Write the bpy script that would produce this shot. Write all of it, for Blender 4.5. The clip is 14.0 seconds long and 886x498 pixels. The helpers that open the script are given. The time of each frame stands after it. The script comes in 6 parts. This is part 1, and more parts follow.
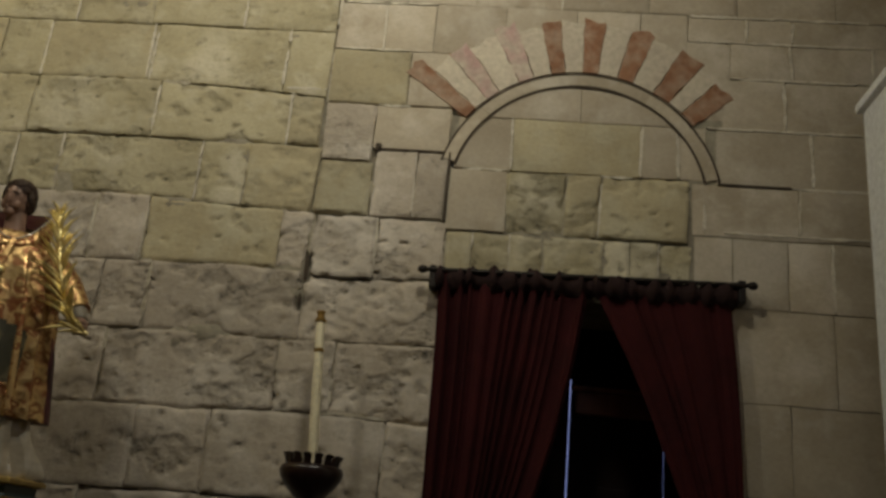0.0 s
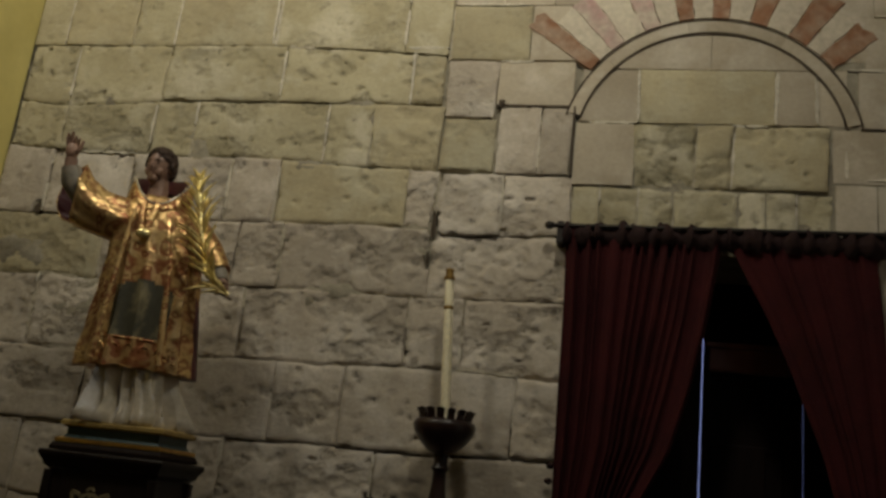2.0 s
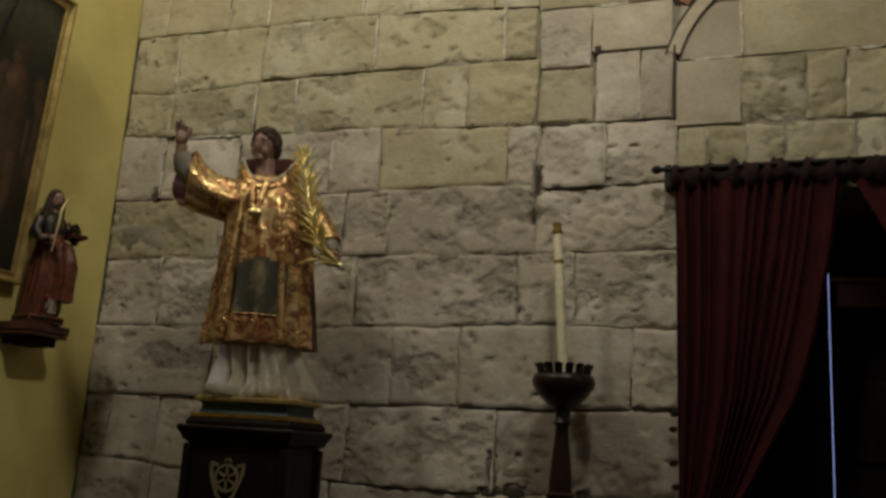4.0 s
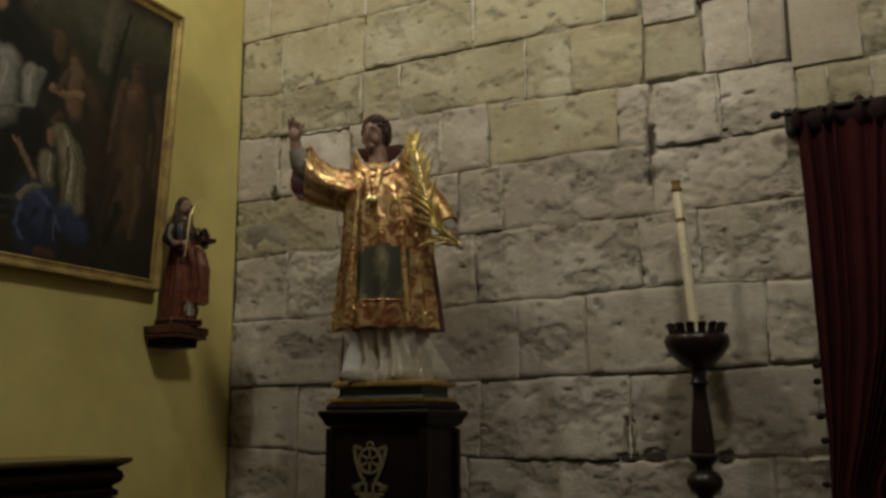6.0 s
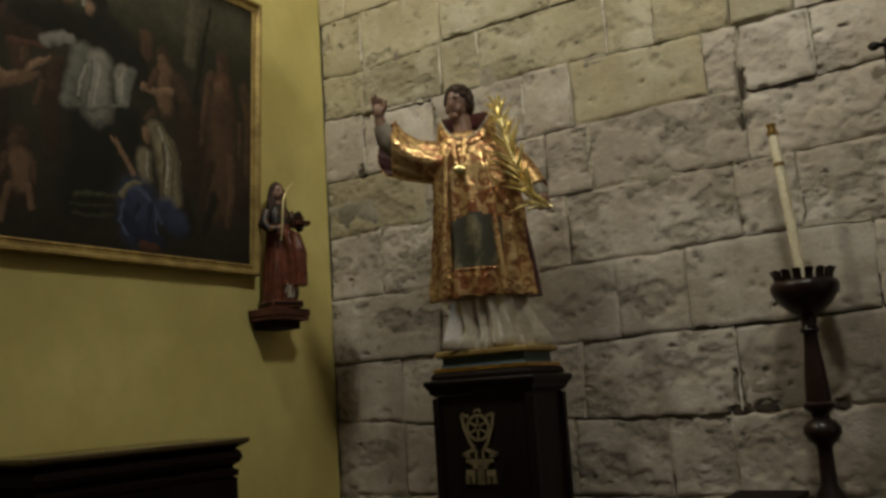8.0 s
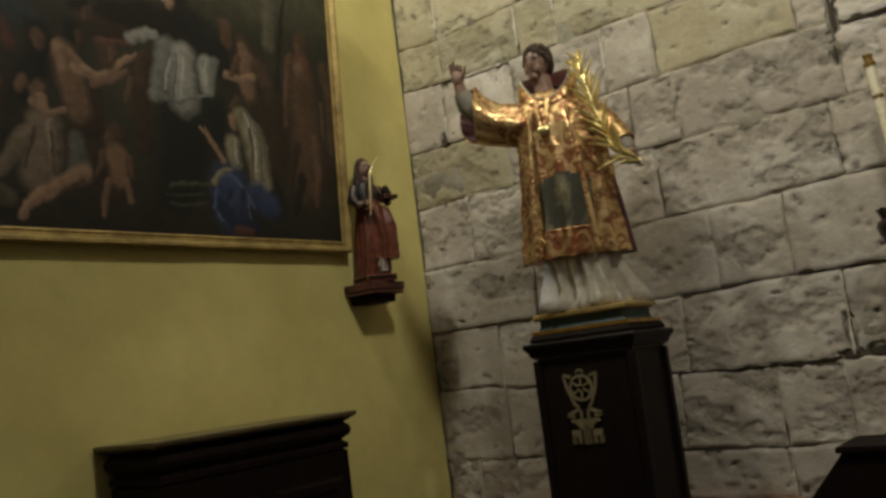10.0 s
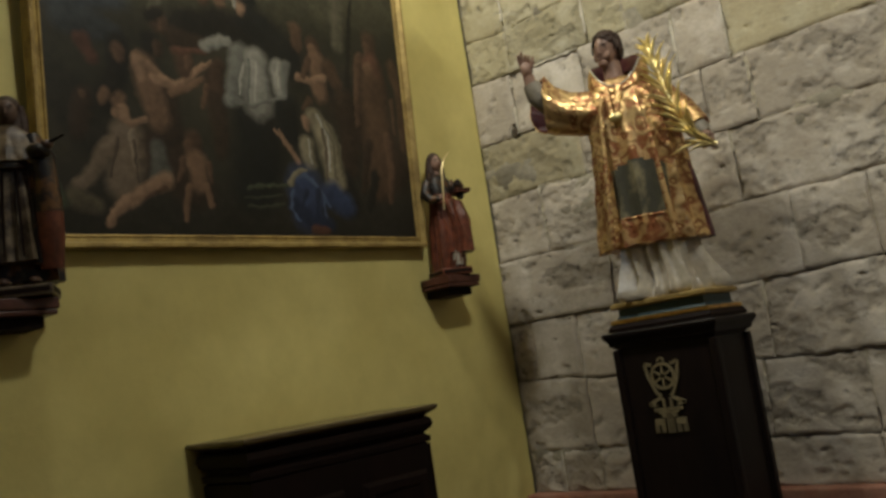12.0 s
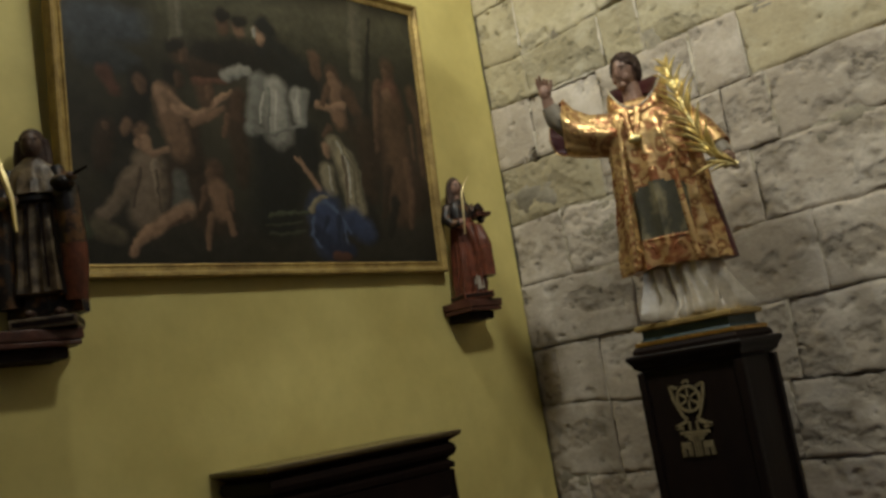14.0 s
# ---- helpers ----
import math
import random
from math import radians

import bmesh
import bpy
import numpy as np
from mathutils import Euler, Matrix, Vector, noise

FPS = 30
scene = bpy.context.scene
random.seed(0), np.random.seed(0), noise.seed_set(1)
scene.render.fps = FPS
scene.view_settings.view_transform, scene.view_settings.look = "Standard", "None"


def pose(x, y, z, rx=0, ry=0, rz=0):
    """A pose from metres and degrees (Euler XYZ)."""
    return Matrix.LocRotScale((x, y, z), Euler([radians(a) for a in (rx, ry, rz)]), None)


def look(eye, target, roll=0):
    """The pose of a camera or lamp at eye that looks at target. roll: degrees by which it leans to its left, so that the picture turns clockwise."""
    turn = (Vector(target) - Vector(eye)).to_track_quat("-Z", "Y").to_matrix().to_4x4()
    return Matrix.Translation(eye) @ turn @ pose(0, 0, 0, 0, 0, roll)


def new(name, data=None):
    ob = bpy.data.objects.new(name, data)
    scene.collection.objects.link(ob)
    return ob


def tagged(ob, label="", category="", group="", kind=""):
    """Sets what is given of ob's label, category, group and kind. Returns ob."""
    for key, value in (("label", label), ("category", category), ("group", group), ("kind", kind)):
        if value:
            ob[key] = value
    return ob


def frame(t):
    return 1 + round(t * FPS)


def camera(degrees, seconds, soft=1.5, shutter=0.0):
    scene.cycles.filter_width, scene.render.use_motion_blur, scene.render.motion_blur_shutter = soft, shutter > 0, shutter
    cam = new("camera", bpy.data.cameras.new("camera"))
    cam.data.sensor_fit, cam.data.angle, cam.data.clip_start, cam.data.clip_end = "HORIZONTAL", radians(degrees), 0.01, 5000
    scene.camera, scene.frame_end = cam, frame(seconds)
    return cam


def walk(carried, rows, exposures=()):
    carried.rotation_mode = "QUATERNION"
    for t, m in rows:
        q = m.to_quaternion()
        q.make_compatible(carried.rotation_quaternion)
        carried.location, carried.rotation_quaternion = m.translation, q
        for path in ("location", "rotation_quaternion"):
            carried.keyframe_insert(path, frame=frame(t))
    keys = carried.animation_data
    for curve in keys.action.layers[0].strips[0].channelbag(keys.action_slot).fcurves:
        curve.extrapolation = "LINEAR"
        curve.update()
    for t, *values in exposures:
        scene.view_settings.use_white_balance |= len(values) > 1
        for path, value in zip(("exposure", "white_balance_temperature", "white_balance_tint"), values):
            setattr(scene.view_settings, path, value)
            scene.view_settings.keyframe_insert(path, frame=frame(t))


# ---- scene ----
cam = camera(51.7, 14.0, soft=3.0)
PATH = [
    (0, (4.248, -5.06, 1.384), (4.075, -3.175, 2.031), 5.5),
    (0.5, (4.244, -5.063, 1.384), (4.026, -3.174, 2.002), 5.5),
    (1, (4.235, -5.052, 1.367), (3.95, -3.164, 1.963), 5.4),
    (1.5, (4.213, -5.056, 1.364), (3.862, -3.172, 1.936), 6.1),
    (2, (4.19, -5.058, 1.36), (3.771, -3.178, 1.9), 6.5),
    (4.5, (4.199, -5.045, 1.361), (3.494, -3.221, 1.783), 2.5),
    (5, (4.193, -5.049, 1.352), (3.426, -3.249, 1.765), 1.5),
    (5.5, (4.181, -5.06, 1.358), (3.358, -3.28, 1.75), 0.6),
    (6, (4.17, -5.065, 1.351), (3.295, -3.306, 1.727), -0.3),
    (6.5, (4.153, -5.077, 1.348), (3.234, -3.339, 1.712), -0.6),
    (7, (4.152, -5.08, 1.345), (3.193, -3.363, 1.703), -1.4),
    (7.5, (4.148, -5.077, 1.344), (3.141, -3.383, 1.687), -3.0),
    (8, (4.142, -5.08, 1.347), (3.094, -3.406, 1.662), -3.7),
    (8.5, (4.135, -5.078, 1.342), (3.039, -3.431, 1.634), -4.8),
    (11, (4.098, -5.114, 1.352), (2.831, -3.588, 1.607), -8.2),
    (11.5, (4.104, -5.118, 1.359), (2.805, -3.62, 1.619), -8.6),
    (12, (4.109, -5.12, 1.36), (2.78, -3.65, 1.622), -8.6),
    (12.5, (4.11, -5.124, 1.364), (2.757, -3.674, 1.628), -8.9),
    (13, (4.112, -5.121, 1.36), (2.742, -3.689, 1.629), -9.0),
    (13.5, (4.119, -5.118, 1.372), (2.746, -3.691, 1.647), -9.4),
    (14, (4.11, -5.113, 1.368), (2.757, -3.675, 1.687), -9.3),
]
EXPOSURES = [(0, -0.45, 6500, 10), (2.0, -0.39, 6500, 10), (4.5, -0.25, 6450, 10), (6.5, -0.16, 6350, 10), (8.5, 0.06, 6250, 10), (11, 0.51, 6100, 9), (14, 0.55, 6050, 9)]
walk(cam, [(t, look(e, g, r)) for t, e, g, r in PATH], EXPOSURES)

FLOOR = -0.15
TOP = 8.0

# ---- world and light ----
world = bpy.data.worlds.new("world")
scene.world = world
world.use_nodes = True
wn = world.node_tree.nodes
sky = wn.new("ShaderNodeTexSky")
sky.sky_type = "NISHITA"
sky.sun_disc = False
sky.sun_elevation, sky.sun_rotation = radians(35), radians(200)
world.node_tree.links.new(sky.outputs[0], wn["Background"].inputs[0])
wn["Background"].inputs[1].default_value = 0.1


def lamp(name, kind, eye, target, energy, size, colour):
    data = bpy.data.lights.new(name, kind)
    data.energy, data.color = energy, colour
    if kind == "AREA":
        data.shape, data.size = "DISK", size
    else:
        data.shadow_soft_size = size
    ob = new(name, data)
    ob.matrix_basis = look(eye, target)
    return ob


# two unseen lamps high above the camera, placed by the doubled shadows they cast
lamp("overhead_light", "AREA", (3.95, -2.65, 5.6), (2.0, 0, 4.2), 72, 0.5, (1.0, 0.95, 0.78))
lamp("overhead_light", "AREA", (0.8, -3.0, 5.75), (1.6, 0, 4.0), 60, 0.5, (1.0, 0.95, 0.78))
# added weak cool fill from behind; the window it stands at is made up
lamp("rear_fill_light", "AREA", (5.2, -8.05, 5.6), (2.5, 0, 2.5), 5, 1.6, (0.93, 0.96, 1.0))


# ---- materials ----
def mat(name, colour, rough=0.7, metal=0.0, second=None, scale=6.0, amount=0.5, bump=0.2, bump_scale=40.0, spread=0.0, fine=0.15,
        sharp=(0.35, 0.65), spec=0.3, stretch=None):
    """A surface with two scales of colour variation and relief; spread varies the tone from piece to piece."""
    m = bpy.data.materials.new(name)
    m.use_nodes = True
    n, l = m.node_tree.nodes, m.node_tree.links
    b = n["Principled BSDF"]
    b.inputs["Roughness"].default_value, b.inputs["Metallic"].default_value = rough, metal
    b.inputs["Specular IOR Level"].default_value = spec
    tc = n.new("ShaderNodeTexCoord")
    info = n.new("ShaderNodeObjectInfo")
    shift = n.new("ShaderNodeVectorMath")
    shift.operation = "MULTIPLY_ADD"
    l.new(info.outputs["Random"], shift.inputs[0])
    shift.inputs[1].default_value = (37, 19, 53)
    if stretch:
        mp = n.new("ShaderNodeMapping")
        mp.inputs["Scale"].default_value = stretch
        l.new(tc.outputs["Object"], mp.inputs["Vector"])
        l.new(mp.outputs[0], shift.inputs[2])
    else:
        l.new(tc.outputs["Object"], shift.inputs[2])

    def noise_tex(sc, detail, rgh=0.55):
        t = n.new("ShaderNodeTexNoise")
        t.inputs["Scale"].default_value, t.inputs["Detail"].default_value, t.inputs["Roughness"].default_value = sc, detail, rgh
        l.new(shift.outputs[0], t.inputs["Vector"])
        return t

    big, small = noise_tex(scale, 5), noise_tex(bump_scale, 4, 0.6)
    ramp = n.new("ShaderNodeMapRange")
    ramp.inputs[1].default_value, ramp.inputs[2].default_value = sharp
    l.new(big.outputs[0], ramp.inputs[0])
    fac = n.new("ShaderNodeMath")
    fac.operation = "MULTIPLY"
    l.new(ramp.outputs[0], fac.inputs[0])
    fac.inputs[1].default_value = amount
    mix = n.new("ShaderNodeMix")
    mix.data_type = "RGBA"
    l.new(fac.outputs[0], mix.inputs["Factor"])
    mix.inputs["A"].default_value = (*colour, 1)
    mix.inputs["B"].default_value = (*(second or [c * 0.6 for c in colour]), 1)
    hsv = n.new("ShaderNodeHueSaturation")
    l.new(mix.outputs["Result"], hsv.inputs["Color"])
    val = n.new("ShaderNodeMapRange")
    val.inputs[1].default_value, val.inputs[2].default_value = 0.3, 0.7
    val.inputs[3].default_value, val.inputs[4].default_value = 1 - fine, 1 + fine
    l.new(small.outputs[0], val.inputs[0])
    rnd = n.new("ShaderNodeMath")
    rnd.operation = "MULTIPLY_ADD"
    l.new(info.outputs["Random"], rnd.inputs[0])
    rnd.inputs[1].default_value, rnd.inputs[2].default_value = 2 * spread, 1 - spread
    both = n.new("ShaderNodeMath")
    both.operation = "MULTIPLY"
    l.new(val.outputs[0], both.inputs[0])
    l.new(rnd.outputs[0], both.inputs[1])
    l.new(both.outputs[0], hsv.inputs["Value"])
    l.new(hsv.outputs[0], b.inputs["Base Color"])
    bp = n.new("ShaderNodeBump")
    bp.inputs["Strength"].default_value, bp.inputs["Distance"].default_value = bump, 0.02
    l.new(small.outputs[0], bp.inputs["Height"])
    l.new(bp.outputs[0], b.inputs["Normal"])
    return m


def stone_mat(name, colour, stain, lime, rough_relief, spread=0.08, pits=0.5, blotch=0.8):
    """Old limestone: patchy tone, lime residue, dark pores and spalled relief."""
    m = bpy.data.materials.new(name)
    m.use_nodes = True
    n, l = m.node_tree.nodes, m.node_tree.links
    b = n["Principled BSDF"]
    b.inputs["Roughness"].default_value, b.inputs["Specular IOR Level"].default_value = 0.92, 0.15
    tc, info, shift = n.new("ShaderNodeTexCoord"), n.new("ShaderNodeObjectInfo"), n.new("ShaderNodeVectorMath")
    shift.operation = "MULTIPLY_ADD"
    l.new(info.outputs["Random"], shift.inputs[0])
    shift.inputs[1].default_value = (37, 19, 53)
    l.new(tc.outputs["Object"], shift.inputs[2])

    flat = n.new("ShaderNodeVectorMath")
    flat.operation = "MULTIPLY"
    l.new(shift.outputs[0], flat.inputs[0])
    flat.inputs[1].default_value = (0.92, 1, 1.12)

    def tex(sc, detail, rgh, dist=0.0):
        q = n.new("ShaderNodeTexNoise")
        q.inputs["Scale"].default_value, q.inputs["Detail"].default_value = sc, detail
        q.inputs["Roughness"].default_value, q.inputs["Distortion"].default_value = rgh, dist
        l.new(flat.outputs[0], q.inputs["Vector"])
        return q.outputs[0]

    def ranged(src, lo, hi, a=0.0, z=1.0):
        q = n.new("ShaderNodeMapRange")
        q.inputs[1].default_value, q.inputs[2].default_value, q.inputs[3].default_value, q.inputs[4].default_value = lo, hi, a, z
        l.new(src, q.inputs[0])
        return q.outputs[0]

    def mixed(fac, a, c):
        q = n.new("ShaderNodeMix")
        q.data_type = "RGBA"
        l.new(fac, q.inputs["Factor"])
        for key, v in (("A", a), ("B", c)):
            if isinstance(v, tuple):
                q.inputs[key].default_value = (*v, 1)
            else:
                l.new(v, q.inputs[key])
        return q.outputs["Result"]

    big, mid, fine, relief = tex(2.4, 4, 0.5), tex(6, 6, 0.6), tex(45, 3, 0.55), tex(13, 6, 0.68)
    geo = n.new("ShaderNodeNewGeometry")
    film = n.new("ShaderNodeTexNoise")
    film.inputs["Scale"].default_value, film.inputs["Detail"].default_value, film.inputs["Roughness"].default_value = 1.7, 6, 0.62
    l.new(geo.outputs["Position"], film.inputs["Vector"])
    tone = mixed(ranged(big, 0.36, 0.64, 0, blotch), colour, stain)
    tone = mixed(ranged(mid, 0.56, 0.72, 0, 0.5), tone, lime)
    tone = mixed(ranged(film.outputs[0], 0.49, 0.62, 0, 0.85), tone, lime)
    lost = n.new("ShaderNodeAttribute")
    lost.attribute_name = "worn"
    lost = lost.outputs["Fac"]
    # lost face is stained darker, partly standing for the fine shade in it
    tone = mixed(ranged(lost, 0, 1, 0, 0.4), tone, tuple(c * 0.9 for c in stain))
    # pores: colour darkened where the same relief dips
    pore = n.new("ShaderNodeMath")
    pore.operation = "MULTIPLY"
    l.new(ranged(relief, 0.43, 0.33, 0, pits), pore.inputs[0])
    l.new(ranged(lost, 0, 1, 0.3, 1.0), pore.inputs[1])
    tone = mixed(pore.outputs[0], tone, tuple(c * 0.34 for c in stain))
    hsv = n.new("ShaderNodeHueSaturation")
    l.new(tone, hsv.inputs["Color"])
    mul = n.new("ShaderNodeMath")
    mul.operation = "MULTIPLY"
    l.new(ranged(fine, 0.25, 0.75, 0.92, 1.08), mul.inputs[0])
    l.new(ranged(info.outputs["Random"], 0, 1, 1 - spread, 1 + spread), mul.inputs[1])
    l.new(mul.outputs[0], hsv.inputs["Value"])
    l.new(hsv.outputs[0], b.inputs["Base Color"])
    b1, b2 = n.new("ShaderNodeBump"), n.new("ShaderNodeBump")
    b1.inputs["Strength"].default_value, b1.inputs["Distance"].default_value = rough_relief, 0.04
    b2.inputs["Strength"].default_value, b2.inputs["Distance"].default_value = 0.3 * rough_relief, 0.012
    worn = n.new("ShaderNodeMath")
    worn.operation = "MULTIPLY"
    l.new(relief, worn.inputs[0])
    l.new(ranged(tex(1.6, 3, 0.5), 0.40, 0.60, 0.25, 1.3), worn.inputs[1])
    l.new(worn.outputs[0], b1.inputs["Height"])
    l.new(fine, b2.inputs["Height"])
    l.new(ranged(lost, 0, 1, 0.25 * rough_relief, 1.1 * rough_relief), b1.inputs["Strength"])
    l.new(b1.outputs[0], b2.inputs["Normal"])
    l.new(b2.outputs[0], b.inputs["Normal"])
    return m


STONE = stone_mat("rough_limestone", (0.465, 0.402, 0.325), (0.37, 0.317, 0.252), (0.61, 0.55, 0.475), 0.9, 0.11, 0.9)
WARM = stone_mat("warm_limestone", (0.43, 0.38, 0.255), (0.33, 0.285, 0.18), (0.52, 0.47, 0.355), 0.95, 0.09, 0.8)
OCHRE = stone_mat("ochre_limestone", (0.42, 0.362, 0.235), (0.32, 0.272, 0.175), (0.43, 0.39, 0.28), 0.7, 0.08)
SMOOTH = stone_mat("dressed_limestone", (0.43, 0.37, 0.285), (0.335, 0.28, 0.205), (0.52, 0.465, 0.385), 0.22, 0.10, 0.12)
REDSTONE = mat("red_painted_stone", (0.235, 0.118, 0.066), 0.85, second=(0.38, 0.285, 0.21), scale=9, amount=0.75, bump=0.12, bump_scale=30, spread=0.1, sharp=(0.42, 0.68))
PINKSTONE = mat("faded_pink_stone", (0.42, 0.275, 0.245), 0.85, second=(0.45, 0.385, 0.31), scale=9, amount=0.95, bump=0.12, bump_scale=30, spread=0.06)
PALESTONE = mat("pale_painted_stone", (0.52, 0.46, 0.36), 0.85, second=(0.42, 0.35, 0.28), scale=6, amount=0.6, bump=0.1, bump_scale=30, spread=0.06)
MORTAR = mat("old_mortar", (0.33, 0.295, 0.225), 0.95, second=(0.18, 0.155, 0.115), scale=5, amount=0.8, bump=0.5, bump_scale=25)
POINTING = mat("greyish_pointing", (0.42, 0.375, 0.29), 0.95, second=(0.30, 0.26, 0.19), scale=9, amount=0.8, bump=0.5, bump_scale=40)
LIME = mat("light_lime_mortar", (0.62, 0.57, 0.47), 0.95, second=(0.44, 0.395, 0.315), scale=7, amount=0.8, bump=0.3, bump_scale=50)
# lighter than the cabinet: the yellow wall's reflection is put into the colour
SHEENWOOD = mat("polished_top_with_sheen", (0.11, 0.08, 0.038), 0.25, second=(0.07, 0.048, 0.022), scale=5, amount=0.6, bump=0.05, spec=0.5)
# dark brown that stands for the shade in grooves and open joints
GAPSHADE = mat("gap_shade", (0.07, 0.052, 0.036), 0.9, scale=9)
YELLOW = mat("yellow_plaster", (0.64, 0.55, 0.205), 0.62, second=(0.535, 0.45, 0.155), scale=1.3, amount=1.0, bump=0.16, bump_scale=7, fine=0.05, spec=0.35)
CEILING = mat("pale_plaster", (0.55, 0.5, 0.4), 0.9, scale=1.0, amount=0.3, bump=0.05)
FLOORTILE = mat("worn_floor", (0.085, 0.06, 0.042), 0.5, scale=2, amount=0.5, bump=0.1)
TERRA = mat("terracotta", (0.30, 0.13, 0.085), 0.7, second=(0.36, 0.2, 0.14), scale=8, amount=0.7, bump=0.2)
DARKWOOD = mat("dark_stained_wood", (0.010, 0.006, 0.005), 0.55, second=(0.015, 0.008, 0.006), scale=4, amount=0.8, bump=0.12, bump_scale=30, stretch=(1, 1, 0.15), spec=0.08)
STANDWOOD = mat("dark_red_turned_wood", (0.020, 0.008, 0.006), 0.34, second=(0.012, 0.006, 0.005), scale=6, amount=0.8, bump=0.1, spec=0.4)
BLACKWOOD = mat("black_lacquered_wood", (0.008, 0.005, 0.005), 0.4, second=(0.013, 0.008, 0.006), scale=5, amount=0.7, bump=0.06, stretch=(1, 1, 0.2), spec=0.14)
BRACKETWOOD = mat("dark_red_bracket_wood", (0.085, 0.03, 0.02), 0.4, second=(0.04, 0.016, 0.011), scale=7, amount=0.8, bump=0.12)
REDWOOD = mat("red_brown_wood", (0.36, 0.14, 0.085), 0.45, second=(0.09, 0.03, 0.018), scale=5, amount=0.8, bump=0.12, stretch=(1, 1, 0.15))
BLUEPAINT = mat("dark_teal_paint", (0.03, 0.055, 0.06), 0.4, scale=12, amount=0.5, bump=0.1)
DULLGILT = mat("dull_old_gilding", (0.40, 0.29, 0.10), 0.5, 0.45, second=(0.17, 0.11, 0.04), scale=9, amount=0.8, bump=0.2, bump_scale=60)
GILT = mat("gilding", (0.72, 0.46, 0.14), 0.34, 1.0, second=(0.38, 0.2, 0.06), scale=14, amount=0.7, bump=0.2, bump_scale=60)
PALMGOLD = mat("bright_gold_leaf", (0.90, 0.78, 0.40), 0.36, 1.0, second=(0.74, 0.55, 0.20), scale=20, amount=0.5, bump=0.15)
OLDGILT = mat("old_gilt_applique", (0.27, 0.22, 0.125), 0.55, 0.4, second=(0.15, 0.115, 0.06), scale=30, amount=0.6, bump=0.2)
SLEEVE = mat("grey_brown_sleeve", (0.27, 0.23, 0.18), 0.45, second=(0.15, 0.14, 0.11), scale=12, amount=0.7, bump=0.15)
PALEGOLD = mat("pale_gold_leaf", (0.85, 0.70, 0.36), 0.35, 0.5, second=(0.6, 0.45, 0.2), scale=20, amount=0.5, bump=0.1)
SILVER = mat("silvered_white_alb", (0.70, 0.63, 0.52), 0.27, 0.5, second=(0.42, 0.37, 0.29), scale=5, amount=0.5, bump=0.08, bump_scale=30)
SKIN = mat("brown_polychrome_flesh", (0.27, 0.165, 0.12), 0.42, second=(0.19, 0.11, 0.08), scale=14, amount=0.5, bump=0.05)
HAIR = mat("dark_brown_carved_hair", (0.05, 0.026, 0.016), 0.5, second=(0.025, 0.012, 0.008), scale=30, amount=0.8, bump=0.6, bump_scale=60)
CRIMSON = mat("dark_crimson_lining", (0.075, 0.016, 0.02), 0.5, scale=9, amount=0.5, bump=0.1)
PANEL = mat("dark_painted_apparel", (0.05, 0.046, 0.03), 0.42, 0.1, second=(0.24, 0.20, 0.11), scale=6, amount=0.9, bump=0.1, sharp=(0.5, 0.66), stretch=(1.3, 1, 0.7))
WHITEPAINT = mat("white_painted_wood", (0.78, 0.79, 0.82), 0.5, scale=3, amount=0.1, bump=0.05)
WAX = mat("ivory_wax", (0.78, 0.70, 0.50), 0.45, second=(0.68, 0.58, 0.38), scale=8, amount=0.5, bump=0.08)
BRASS = mat("tarnished_brass", (0.40, 0.25, 0.08), 0.4, 0.9, scale=20, bump=0.2)
VELVET = mat("crimson_velvet", (0.046, 0.0075, 0.008), 0.9, second=(0.024, 0.0045, 0.005), scale=5, amount=0.7, bump=0.15, bump_scale=60, spec=0.15)
TUNIC = mat("grey_brown_polychrome", (0.155, 0.115, 0.07), 0.36, second=(0.045, 0.03, 0.02), scale=16, amount=0.95, bump=0.3, sharp=(0.42, 0.58))
# flesh with the shade of a backlit face put into its colour
BACKLITFLESH = mat("backlit_flesh", (0.085, 0.05, 0.036), 0.42, second=(0.05, 0.03, 0.022), scale=14, amount=0.5, bump=0.05)
REDROBE = mat("worn_red_polychrome", (0.15, 0.045, 0.024), 0.36, second=(0.05, 0.02, 0.012), scale=16, amount=0.8, bump=0.2)
BLACKCLOAK = mat("blackish_cloak", (0.014, 0.011, 0.010), 0.36, second=(0.15, 0.07, 0.025), scale=16, amount=0.7, bump=0.2, sharp=(0.5, 0.62))
DARKIRON = mat("dark_iron", (0.03, 0.025, 0.022), 0.5, 0.6, scale=12, bump=0.2)
TASSEL = mat("dark_frill", (0.022, 0.008, 0.007), 0.9, scale=9, bump=0.4)


